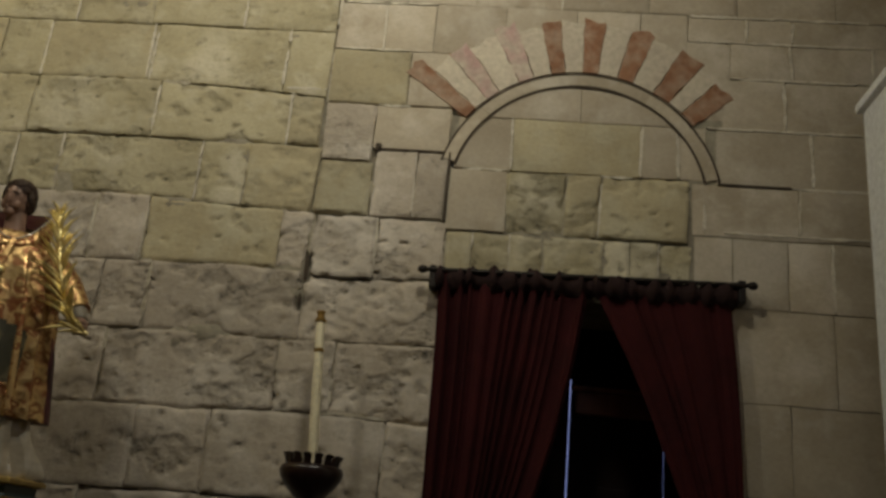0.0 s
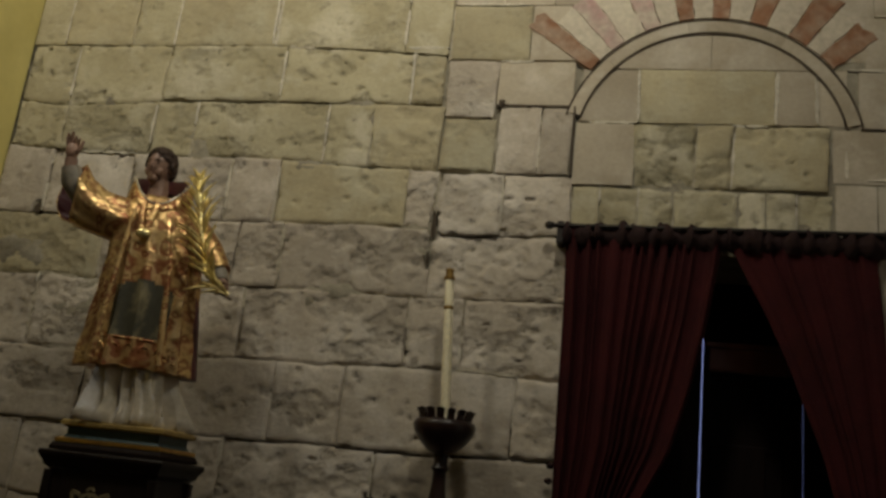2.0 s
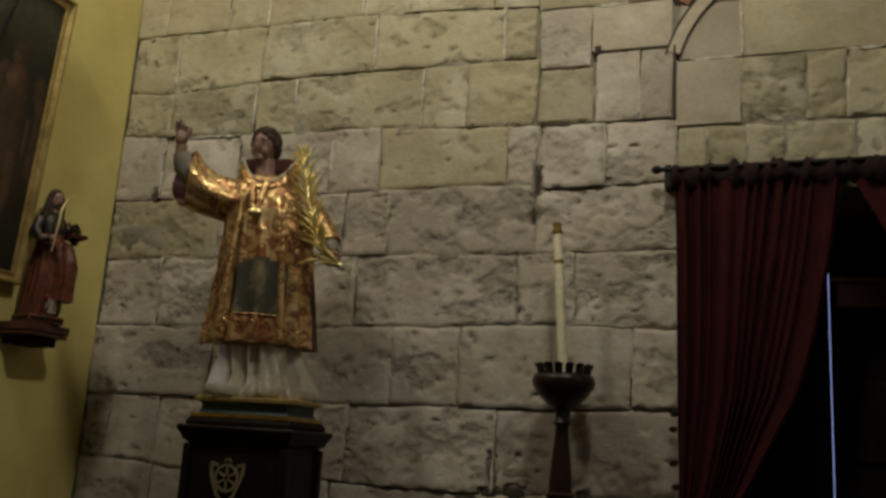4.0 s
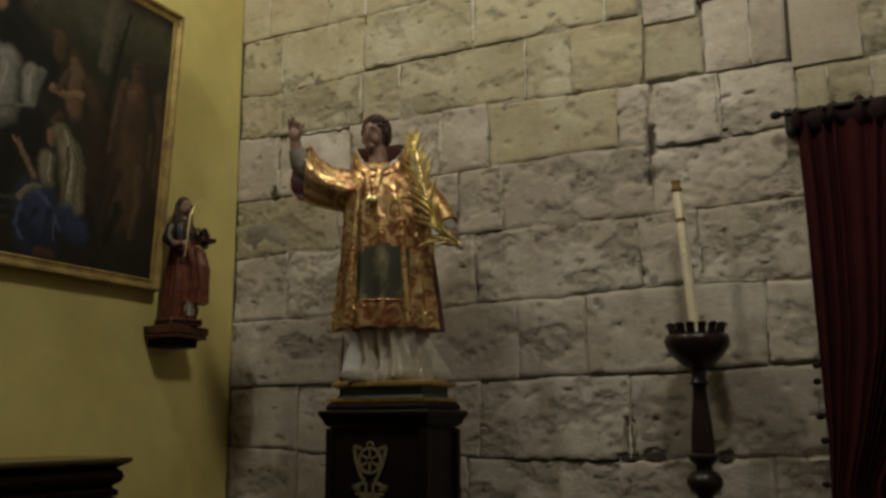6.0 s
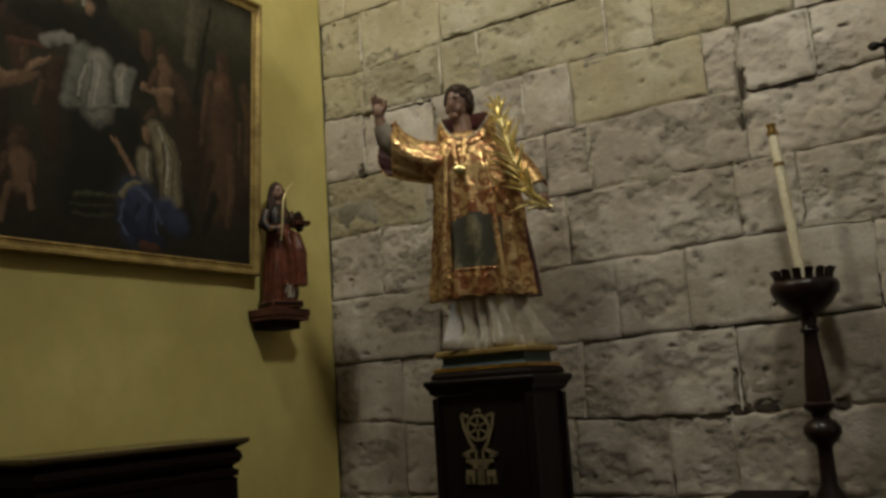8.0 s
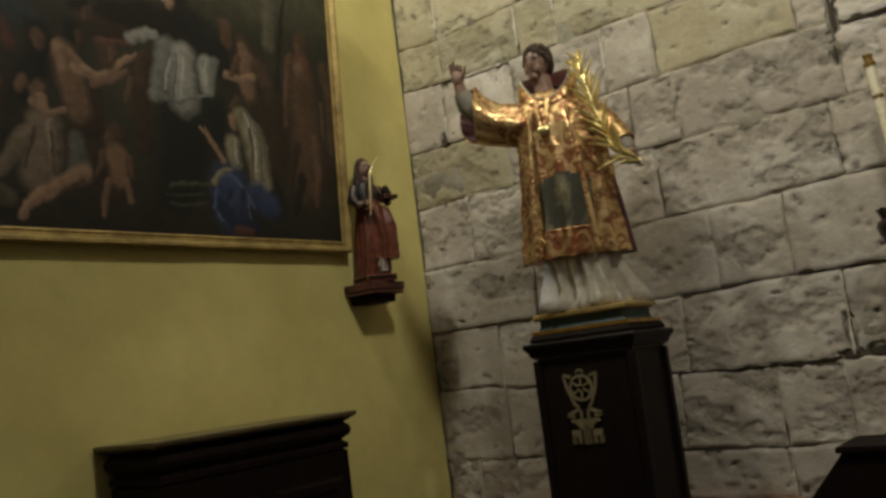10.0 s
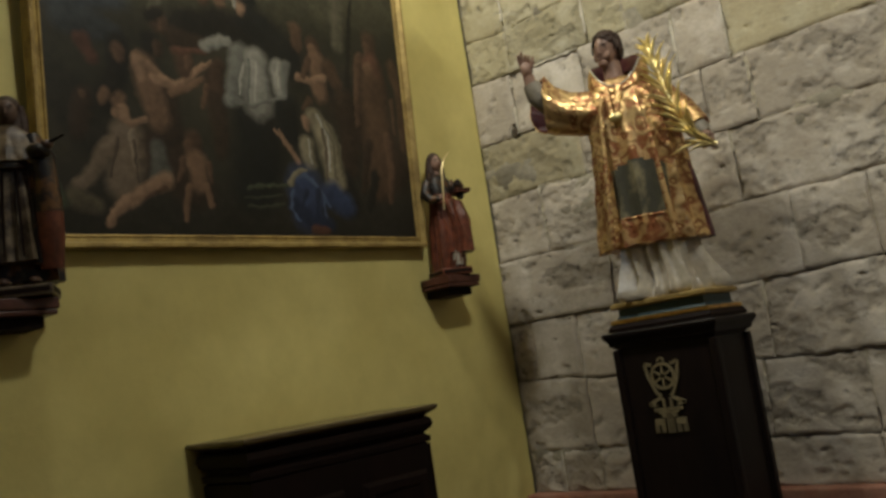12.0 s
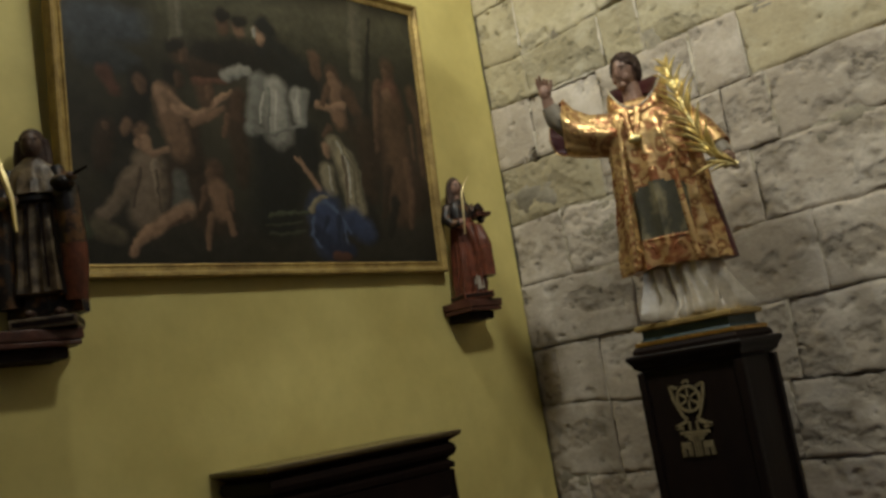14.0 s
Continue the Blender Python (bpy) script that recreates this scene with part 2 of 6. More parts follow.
def robe_material():
    """Gold leaf over red bole: scrolling gilt brocade, rubbed to red in places."""
    m = bpy.data.materials.new("gilded_brocade")
    m.use_nodes = True
    n, l = m.node_tree.nodes, m.node_tree.links
    b = n["Principled BSDF"]
    tc = n.new("ShaderNodeTexCoord")
    warp = n.new("ShaderNodeTexNoise")
    warp.inputs["Scale"].default_value, warp.inputs["Detail"].default_value = 7, 2
    l.new(tc.outputs["Object"], warp.inputs["Vector"])
    add = n.new("ShaderNodeVectorMath")
    add.operation = "MULTIPLY_ADD"
    l.new(warp.outputs["Color"], add.inputs[0])
    add.inputs[1].default_value = (0.16, 0.16, 0.16)
    l.new(tc.outputs["Object"], add.inputs[2])
    wave = n.new("ShaderNodeTexVoronoi")
    wave.feature = "SMOOTH_F1"
    wave.inputs["Scale"].default_value = 18
    l.new(add.outputs[0], wave.inputs["Vector"])
    scroll = n.new("ShaderNodeMath")
    scroll.operation = "SINE"
    many = n.new("ShaderNodeMath")
    many.operation = "MULTIPLY"
    many.inputs[1].default_value = 15
    l.new(wave.outputs["Distance"], many.inputs[0])
    l.new(many.outputs[0], scroll.inputs[0])
    half = n.new("ShaderNodeMapRange")
    half.inputs[1].default_value, half.inputs[2].default_value = -1, 1
    l.new(scroll.outputs[0], half.inputs[0])
    wear = n.new("ShaderNodeTexNoise")
    wear.inputs["Scale"].default_value, wear.inputs["Detail"].default_value = 3.5, 4
    l.new(tc.outputs["Object"], wear.inputs["Vector"])
    s = n.new("ShaderNodeMath")
    s.operation = "MULTIPLY_ADD"
    l.new(wear.outputs[0], s.inputs[0])
    s.inputs[1].default_value = 2.2
    l.new(half.outputs[0], s.inputs[2])
    r = n.new("ShaderNodeMapRange")
    r.inputs[1].default_value, r.inputs[2].default_value = 1.1, 2.65
    l.new(s.outputs[0], r.inputs[0])
    mix = n.new("ShaderNodeMix")
    mix.data_type = "RGBA"
    l.new(r.outputs[0], mix.inputs["Factor"])
    mix.inputs["A"].default_value = (0.24, 0.085, 0.03, 1)
    mix.inputs["B"].default_value = (0.82, 0.59, 0.26, 1)
    l.new(mix.outputs["Result"], b.inputs["Base Color"])
    me = n.new("ShaderNodeMapRange")
    me.inputs[3].default_value, me.inputs[4].default_value = 0.55, 0.92
    l.new(r.outputs[0], me.inputs[0])
    l.new(me.outputs[0], b.inputs["Metallic"])
    b.inputs["Roughness"].default_value = 0.36
    carve = n.new("ShaderNodeTexNoise")
    carve.inputs["Scale"].default_value, carve.inputs["Detail"].default_value = 13, 3
    l.new(tc.outputs["Object"], carve.inputs["Vector"])
    b0, bp = n.new("ShaderNodeBump"), n.new("ShaderNodeBump")
    b0.inputs["Strength"].default_value, b0.inputs["Distance"].default_value = 0.5, 0.02
    l.new(carve.outputs[0], b0.inputs["Height"])
    l.new(b0.outputs[0], bp.inputs["Normal"])
    bp.inputs["Strength"].default_value, bp.inputs["Distance"].default_value = 0.25, 0.005
    l.new(half.outputs[0], bp.inputs["Height"])
    l.new(bp.outputs[0], b.inputs["Normal"])
    return m


ROBE = robe_material()


# ---- mesh helpers ----
def link_mesh(name, bm, materials, parent=None, smooth=False, angle=None):
    me = bpy.data.meshes.new(name)
    bm.normal_update()
    bm.to_mesh(me)
    bm.free()
    for m in materials if isinstance(materials, (list, tuple)) else [materials]:
        me.materials.append(m)
    if smooth:
        me.polygons.foreach_set("use_smooth", [True] * len(me.polygons))
        if angle:
            me.set_sharp_from_angle(angle=radians(angle))
    ob = new(name, me)
    if parent:
        ob.parent = parent
    return ob


def part(name, bm, material, parent, label="", smooth=False, angle=None):
    ob = link_mesh(name, bm, material, parent, smooth, angle)
    if label:
        ob["label"] = label
    return ob


def thing(name, m, label, category, group="", kind=""):
    ob = new(name)
    ob.matrix_basis = m
    return tagged(ob, label, category, group, kind)


def box(bm, x0, x1, y0, y1, z0, z1, bevel=0.0, index=0):
    r = bmesh.ops.create_cube(bm, size=1.0)
    vs = r["verts"]
    for v in vs:
        v.co = Vector(((x0 + x1) / 2 + v.co.x * (x1 - x0), (y0 + y1) / 2 + v.co.y * (y1 - y0), (z0 + z1) / 2 + v.co.z * (z1 - z0)))
    faces = list({f for v in vs for f in v.link_faces})
    for f in faces:
        f.material_index = index
    if bevel:
        es = list({e for v in vs for e in v.link_edges})
        bmesh.ops.bevel(bm, geom=es, offset=bevel, segments=2, affect="EDGES", profile=0.6)
    return bm


def rings(bm, loops, index=0, caps=True, closed=True):
    """Skin a row of vertex loops (lists of points of equal length)."""
    made = [[bm.verts.new(p) for p in loop] for loop in loops]
    n = len(made[0])
    for a, b in zip(made, made[1:]):
        for i in range(n if closed else n - 1):
            j = (i + 1) % n
            f = bm.faces.new((a[i], a[j], b[j], b[i]))
            f.material_index = index
    if caps and closed:
        for loop, flip in ((made[0], True), (made[-1], False)):
            f = bm.faces.new(loop[::-1] if flip else loop)
            f.material_index = index
    return made


def lathe(bm, profile, n=32, index=0, centre=(0, 0)):
    rings(bm, [[(centre[0] + r * math.cos(2 * math.pi * i / n), centre[1] + r * math.sin(2 * math.pi * i / n), z) for i in range(n)]
               for r, z in profile], index)


def rect_lathe(bm, profile, hx, hy, index=0):
    """A moulded rectangular block: the profile gives (outset, height)."""
    rings(bm, [[(-hx - o, -hy - o, z), (hx + o, -hy - o, z), (hx + o, hy + o, z), (-hx - o, hy + o, z)] for o, z in profile], index)


def tube(bm, pts, radii, n=10, index=0, flat=1.0):
    pts = [Vector(p) for p in pts]
    loops = []
    for i, p in enumerate(pts):
        d = (pts[min(i + 1, len(pts) - 1)] - pts[max(i - 1, 0)]).normalized()
        side = d.cross(Vector((0, 1, 0)))
        side = side.normalized() if side.length > 0.05 else Vector((1, 0, 0))
        other = side.cross(d).normalized()
        r = radii[i]
        loops.append([p + side * (r * math.cos(2 * math.pi * k / n)) + other * (r * flat * math.sin(2 * math.pi * k / n)) for k in range(n)])
    rings(bm, loops, index)


def denser(levels, step):
    """The same rows of numbers, filled in to a finer pitch in height."""
    rows = []
    for a, b in zip(levels, levels[1:]):
        k = max(1, int((b[0] - a[0]) / step))
        rows += [tuple(p + (q - p) * i / k for p, q in zip(a, b)) for i in range(k)]
    return rows + [levels[-1]]


def loft(bm, levels, n=48, index=0, fold=0.0, count=14, seed=0.0, hem=0.0):
    """Draped body: levels of (z, cx, cy, rx, ry, strength of the folds)."""
    loops = []
    for z, cx, cy, rx, ry, k in levels:
        loop = []
        for i in range(n):
            a = 2 * math.pi * i / n
            ridge = math.sin(count * a + seed + 1.5 * z)
            w = 1 + k * fold * ((1 - 2 * abs(ridge) ** 0.8) * 0.5 + 0.5 * math.sin((count * 0.5 + 1) // 1 * a + 2.3 * seed - 2 * z))
            c, s = math.cos(a), math.sin(a)
            # squarish section
            p = (abs(c) ** 2.6 + abs(s) ** 2.6) ** (-1 / 2.6)
            loop.append((cx + rx * c * p * w, cy + ry * s * p * w, z - (hem * k * (1 - 2 * abs(ridge)) if hem and z < levels[2][0] else 0)))
        loops.append(loop)
    rings(bm, loops, index)


def blob(bm, c, r, index=0, turn=None, u=14, v=10):
    res = bmesh.ops.create_uvsphere(bm, u_segments=u, v_segments=v, radius=1)
    m = Matrix.Translation(c) @ (turn or Matrix()) @ Matrix.Diagonal((*r, 1))
    bmesh.ops.transform(bm, matrix=m, verts=res["verts"])
    for f in {f for w in res["verts"] for f in w.link_faces}:
        f.material_index = index


# ---- the shell of the chapel ----
def slab(name, x0, x1, y0, y1, z0, z1, material, label, category, kind="structure"):
    return tagged(link_mesh(name, box(bmesh.new(), x0, x1, y0, y1, z0, z1), material), label, category, "", kind)


slab("floor", -0.4, 7.7, -8.6, 0.0, FLOOR - 0.2, FLOOR, FLOORTILE, "worn brown stone floor of the chapel", "floor")
slab("ceiling", -0.4, 7.7, -8.6, 1.8, TOP, TOP + 0.2, CEILING, "pale plaster ceiling high above", "ceiling")


def grid_wall(name, material, label):
    """The plastered west wall: slightly uneven trowelled face."""
    bm = bmesh.new()
    ys = [-8.6 + 8.6 * (1 - (1 - i / 120) ** 1.8) for i in range(121)]
    zs = [FLOOR + (TOP - FLOOR) * (i / 100) ** 1.4 for i in range(101)]
    def face(y, z):
        """Gentle waves; lumpy patching low down beside the corner."""
        lump = max(0, 1 + (y + 0.1) / 0.9) * max(0, min(1, (1.5 - z) / 0.7))
        return 0.006 * noise.noise((0, y * 1.4, z * 1.4)) + 0.0025 * noise.noise((3, y * 6, z * 6)) + 0.014 * lump * noise.noise((5, y * 9, z * 8)) - 0.004

    vs = [[bm.verts.new((face(y, z), y, z)) for y in ys] for z in zs]
    for i in range(100):
        for j in range(120):
            bm.faces.new((vs[i][j], vs[i][j + 1], vs[i + 1][j + 1], vs[i + 1][j]))
    box(bm, -0.4, -0.03, -8.6, 0.0, FLOOR, TOP)
    return tagged(link_mesh(name, bm, material, smooth=True, angle=40), label, "wall", "", "structure")


wall_west = grid_wall("wall_west", YELLOW, "yellow ochre painted plaster wall, slightly uneven")
slab("wall_east", 7.3, 7.7, -8.6, 1.2, FLOOR, TOP, SMOOTH, "plain dressed stone wall closing the chapel", "wall")


def wall_with_hole(name, x0, x1, y0, y1, hx0, hx1, hz0, hz1, material, label):
    bm = bmesh.new()
    box(bm, x0, hx0, y0, y1, FLOOR, TOP)
    box(bm, hx1, x1, y0, y1, FLOOR, TOP)
    box(bm, hx0, hx1, y0, y1, hz1, TOP)
    if hz0 > FLOOR:
        box(bm, hx0, hx1, y0, y1, FLOOR, hz0)
    return tagged(link_mesh(name, bm, material), label, "wall", "", "structure")


# the high opening is made up to go with the added fill lamp
wall_with_hole("wall_south", -0.4, 7.7, -8.6, -8.2, 4.3, 6.1, 4.6, 6.6, CEILING, "unseen pale plaster wall with a made-up opening for the fill")
wall_north = wall_with_hole("wall_north", -0.4, 7.7, 0.03, 0.6, 3.84, 5.42, FLOOR, 2.86, MORTAR, "old limestone ashlar wall with worn uneven blocks and a blocked arch")

# ---- dark lobby behind the curtained doorway ----
slab("lobby_floor", 3.4, 5.9, 0.0, 1.8, FLOOR - 0.2, FLOOR, FLOORTILE, "dark floor of the door lobby", "floor")
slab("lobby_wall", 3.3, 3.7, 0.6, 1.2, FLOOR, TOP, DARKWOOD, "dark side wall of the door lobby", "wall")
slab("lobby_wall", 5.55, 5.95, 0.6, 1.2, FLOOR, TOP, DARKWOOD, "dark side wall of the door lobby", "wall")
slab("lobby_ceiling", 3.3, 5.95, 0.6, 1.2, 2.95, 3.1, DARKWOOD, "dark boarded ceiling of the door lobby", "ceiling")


# ---- wooden door with daylight in its gaps ----
def door():
    d = thing("door_1", pose(0, 0.72, 0), "closed dark red-brown panelled wooden door with daylight in its gaps", "door", "", "structure")
    spans = ((3.70, 4.605), (4.612, 5.190), (5.197, 5.55))
    for x0, x1 in spans:
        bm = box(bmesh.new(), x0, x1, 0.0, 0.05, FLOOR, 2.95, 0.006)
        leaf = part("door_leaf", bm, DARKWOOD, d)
        for z0, z1 in ((0.0, 0.9), (1.05, 1.9)):
            if x1 - x0 > 0.3:
                bm = bmesh.new()
                rings(bm, [[(x0 + 0.1 + o, y, z0 + 0.05 + o), (x1 - 0.1 - o, y, z0 + 0.05 + o), (x1 - 0.1 - o, y, z1 - o), (x0 + 0.1 + o, y, z1 - o)]
                           for o, y in ((0, 0.001), (0.02, -0.015), (0.05, -0.005))], caps=True)
                part("door_panel", bm, DARKWOOD, leaf)
    # transom wood is lightened in colour, as hardly any light reaches it
    bm = bmesh.new()
    box(bm, 4.64, 5.50, -0.06, -0.002, 2.33, 2.47, 0.012)
    box(bm, 4.62, 5.52, -0.09, -0.062, 2.47, 2.50, 0.008)
    part("transom", bm, REDWOOD, d, "red-brown moulded transom")
    # this panel takes the darker wood so that it looks unlit
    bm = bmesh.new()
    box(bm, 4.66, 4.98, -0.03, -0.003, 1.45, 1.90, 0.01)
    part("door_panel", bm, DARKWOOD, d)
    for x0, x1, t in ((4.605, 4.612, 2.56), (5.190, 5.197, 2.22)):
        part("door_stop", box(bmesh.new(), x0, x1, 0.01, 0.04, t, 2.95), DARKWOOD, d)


door()
sky_mat = bpy.data.materials.new("daylight")
sky_mat.use_nodes = True
pb = sky_mat.node_tree.nodes["Principled BSDF"]
pb.inputs["Base Color"].default_value = (0, 0, 0, 1)
pb.inputs["Emission Color"].default_value = (0.42, 0.50, 1.0, 1)
pb.inputs["Emission Strength"].default_value = 0.9
tagged(link_mesh("backdrop", box(bmesh.new(), 3.0, 6.5, 1.9, 1.92, FLOOR, 4.0), sky_mat), "pale daylight outside the door", "sky", "", "structure")


# ---- curtains ----
def table(z, rows):
    zs = [r[0] for r in rows]
    return [float(np.interp(z, zs, [r[k] for r in rows])) for k in range(1, len(rows[0]))]


def curtain(edges, folds, seed, label, tufts=(), deep=0.028):
    """A gathered cloth; edges: rows of height, one side, other side."""
    nx, nz = 110, 60
    bm = bmesh.new()
    layers = []
    for back in (0.0, 0.012):
        rows = []
        for k in range(nz + 1):
            z = FLOOR + 0.03 + (2.95 - FLOOR - 0.03) * k / nz
            x0, x1 = table(z, edges)
            row = []
            for i in range(nx + 1):
                u = i / nx
                ph = folds * 2 * math.pi * (u + 0.035 * math.sin(9 * u + seed) + 0.02 * math.sin(23 * u + 2 * seed))
                amp = deep * (0.55 + 0.6 * math.sin(7 * u + seed) ** 2) * min(1, 0.35 + (x1 - x0) / 1.4)
                y = -0.085 - amp * (math.sin(ph + 0.35 * math.sin(2.2 * z + 6 * u)) + 0.35 * math.sin(2.1 * ph + z)) + back
                row.append(bm.verts.new((x0 + (x1 - x0) * u + 0.006 * math.sin(3 * z + 8 * u), y, z)))
            rows.append(row)
        layers.append(rows)
        for a, b in zip(rows, rows[1:]):
            for i in range(nx):
                bm.faces.new((a[i], a[i + 1], b[i + 1], b[i]) if back == 0 else (b[i], b[i + 1], a[i + 1], a[i]))
    f, g = layers
    for k in range(nz):
        for i in (0, nx):
            q = (f[k][i], f[k + 1][i], g[k + 1][i], g[k][i])
            bm.faces.new(q if i == 0 else q[::-1])
    ob = tagged(link_mesh("curtain", bm, VELVET, smooth=True), label, "curtain", "curtains at the doorway")
    # dark ruffled heading; its tall dark band also stands for the frill's shade
    bm = bmesh.new()
    x0, x1 = table(2.9, edges)
    n = int((x1 - x0) / 0.012)
    rng = random.Random(int(seed * 10))
    lo, mid, hi = [], [], []
    for i in range(n + 1):
        x = x0 - 0.02 + (x1 - x0 + 0.04) * i / n
        g = noise.noise((x * 14, seed, 0))
        y = -0.118 - 0.02 * math.sin(i * 0.8 + 4 * g) - 0.012 * g
        lo.append((x, y + 0.03, 2.862 + 0.02 * g + 0.018 * noise.noise((x * 40, seed, 6))))
        mid.append((x, y - 0.012, 2.90 + 0.01 * g))
        hi.append((x, y + 0.012 * g, 2.978 + 0.008 * math.sin(i * 0.55 + 5 * g) + 0.03 * noise.noise((x * 22, seed, 3)) + 0.022 * noise.noise((x * 55, seed, 4))))
    rings(bm, [lo, mid, hi, [(p[0], p[1] + 0.03, p[2] - 0.005) for p in hi], [(p[0], p[1] + 0.05, p[2]) for p in lo]], closed=False)
    part("ruffled_heading", bm, TASSEL, ob, "dark gathered frill whose band also stands for its shade", smooth=True)
    for x, z in tufts:
        bm = bmesh.new()
        blob(bm, (x, -0.10, z), (0.022, 0.018, 0.017), 0, None, 9, 7)
        for v in bm.verts:
            v.co += Vector((1, 0, 1)) * 0.006 * noise.noise(v.co * 60)
        part("fringe_tuft", bm, TASSEL, ob, smooth=True)
    return ob


curtain(((-0.2, 3.78, 4.25), (0.9, 3.80, 4.05), (1.05, 3.81, 4.04), (1.3, 3.82, 4.17), (1.76, 3.81, 4.40), (2.1, 3.80, 4.49), (2.5, 3.79, 4.575), (2.83, 3.78, 4.63), (3.0, 3.77, 4.64)), 13, 0.7,
        "dark crimson velvet curtain drawn aside in the doorway", ((3.79, 1.63), (3.785, 1.55), (3.79, 1.38), (3.80, 1.26), (3.79, 1.05)))
curtain(((-0.2, 5.2, 5.50), (1.0, 5.33, 5.48), (1.3, 5.29, 5.48), (1.82, 5.15, 5.47), (2.2, 5.00, 5.46), (2.5, 4.87, 5.45), (2.83, 4.70, 5.43), (3.0, 4.64, 5.43)), 6, 2.9,
        "dark crimson velvet curtain hanging flat, parted at the doorway", (), 0.013)


def curtain_rod():
    r = thing("curtain_rod", pose(0, -0.115, 2.955), "dark iron curtain rod on wall brackets over the doorway", "curtain rod")
    bm = bmesh.new()
    tube(bm, [(3.70, 0, 0), (5.52, 0, 0.03)], [0.014, 0.014], 10)
    part("rod", bm, DARKIRON, r, smooth=True, angle=40)
    for x, z in ((3.69, 0), (5.53, 0.03)):
        bm = bmesh.new()
        blob(bm, (x, 0, z), (0.03, 0.024, 0.024))
        part("finial", bm, DARKIRON, r, smooth=True)
    for x, z in ((3.75, 0), (5.475, 0.03)):
        bm = box(bmesh.new(), x - 0.02, x + 0.02, 0.0, 0.135, z - 0.10, z + 0.03, 0.008)
        part("bracket", bm, DARKIRON, r)


curtain_rod()


# ---- candle stand ----
def candle_stand():
    s = thing("candle_stand", pose(3.238, -0.26, FLOOR), "tall dark turned wooden candle stand with a crowned bowl", "candle stand")
    z = -FLOOR
    bm = bmesh.new()
    lathe(bm, [(0.20, 0), (0.205, 0.03), (0.19, 0.06), (0.12, 0.10), (0.06, 0.16), (0.05, 0.3), (0.085, 0.42), (0.06, 0.5), (0.045, 0.6),
               (0.055, 0.72), (0.075, 0.83), (0.07, 0.90), (0.04, 0.95), (0.036, 0.96 + z), (0.042, 0.99 + z), (0.07, 1.015 + z), (0.089, 1.045 + z), (0.089, 1.075 + z), (0.065, 1.105 + z), (0.042, 1.12 + z),
               (0.042, 1.14 + z), (0.06, 1.155 + z), (0.076, 1.175 + z), (0.076, 1.188 + z), (0.060, 1.20 + z), (0.058, 1.26 + z), (0.05, 1.36 + z), (0.038, 1.46 + z), (0.034, 1.53 + z), (0.05, 1.55 + z), (0.036, 1.57 + z), (0.04, 1.62 + z)], 32)
    part("stem", bm, STANDWOOD, s, smooth=True, angle=50)
    bm = bmesh.new()
    lathe(bm, [(0.04, 1.62 + z), (0.075, 1.635 + z), (0.12, 1.68 + z), (0.157, 1.73 + z), (0.166, 1.765 + z), (0.158, 1.79 + z), (0.135, 1.80 + z), (0.13, 1.77 + z), (0.05, 1.76 + z), (0.0015, 1.76 + z)], 40)
    bowl = part("bowl", bm, STANDWOOD, s, smooth=True, angle=50)
    for i in range(16):
        a = 2 * math.pi * i / 16
        bm = bmesh.new()
        w, r0 = 0.020, 0.128
        loops = []
        for k, (h, sc, out) in enumerate(((1.79, 1, 0), (1.825, 0.9, 0.008), (1.845, 1.1, 0.018), (1.852, 0.5, 0.02))):
            loops.append([((r0 + out + d) * math.cos(a) - w * sc * s2 * math.sin(a), (r0 + out + d) * math.sin(a) + w * sc * s2 * math.cos(a), h + z)
                          for d, s2 in ((-0.006, -1), (0.008, -1), (0.008, 1), (-0.006, 1))])
        rings(bm, loops)
        part("crown_leaf", bm, STANDWOOD, bowl)
    c = thing("candle", pose(3.238, -0.26, 1.765, 0, -4.3, 0), "long leaning ivory wax altar candle with a brass cap", "candle")
    bm = bmesh.new()
    lathe(bm, [(0.026, 0), (0.026, 0.3), (0.025, 0.55), (0.023, 0.80), (0.020, 0.815)], 24)
    part("wax", bm, WAX, c, smooth=True, angle=50)
    bm = bmesh.new()
    lathe(bm, [(0.026, 0.80), (0.030, 0.803), (0.030, 0.818), (0.021, 0.82), (0.021, 0.850), (0.025, 0.853), (0.025, 0.861), (0.010, 0.863)], 24)
    part("cap", bm, BRASS, c, "tarnished brass cap", smooth=True, angle=40)
    bm = bmesh.new()
    lathe(bm, [(0.0245, 0.632), (0.027, 0.634), (0.027, 0.650), (0.0245, 0.652)], 20)
    part("ring", bm, BRASS, c, smooth=True, angle=40)


candle_stand()


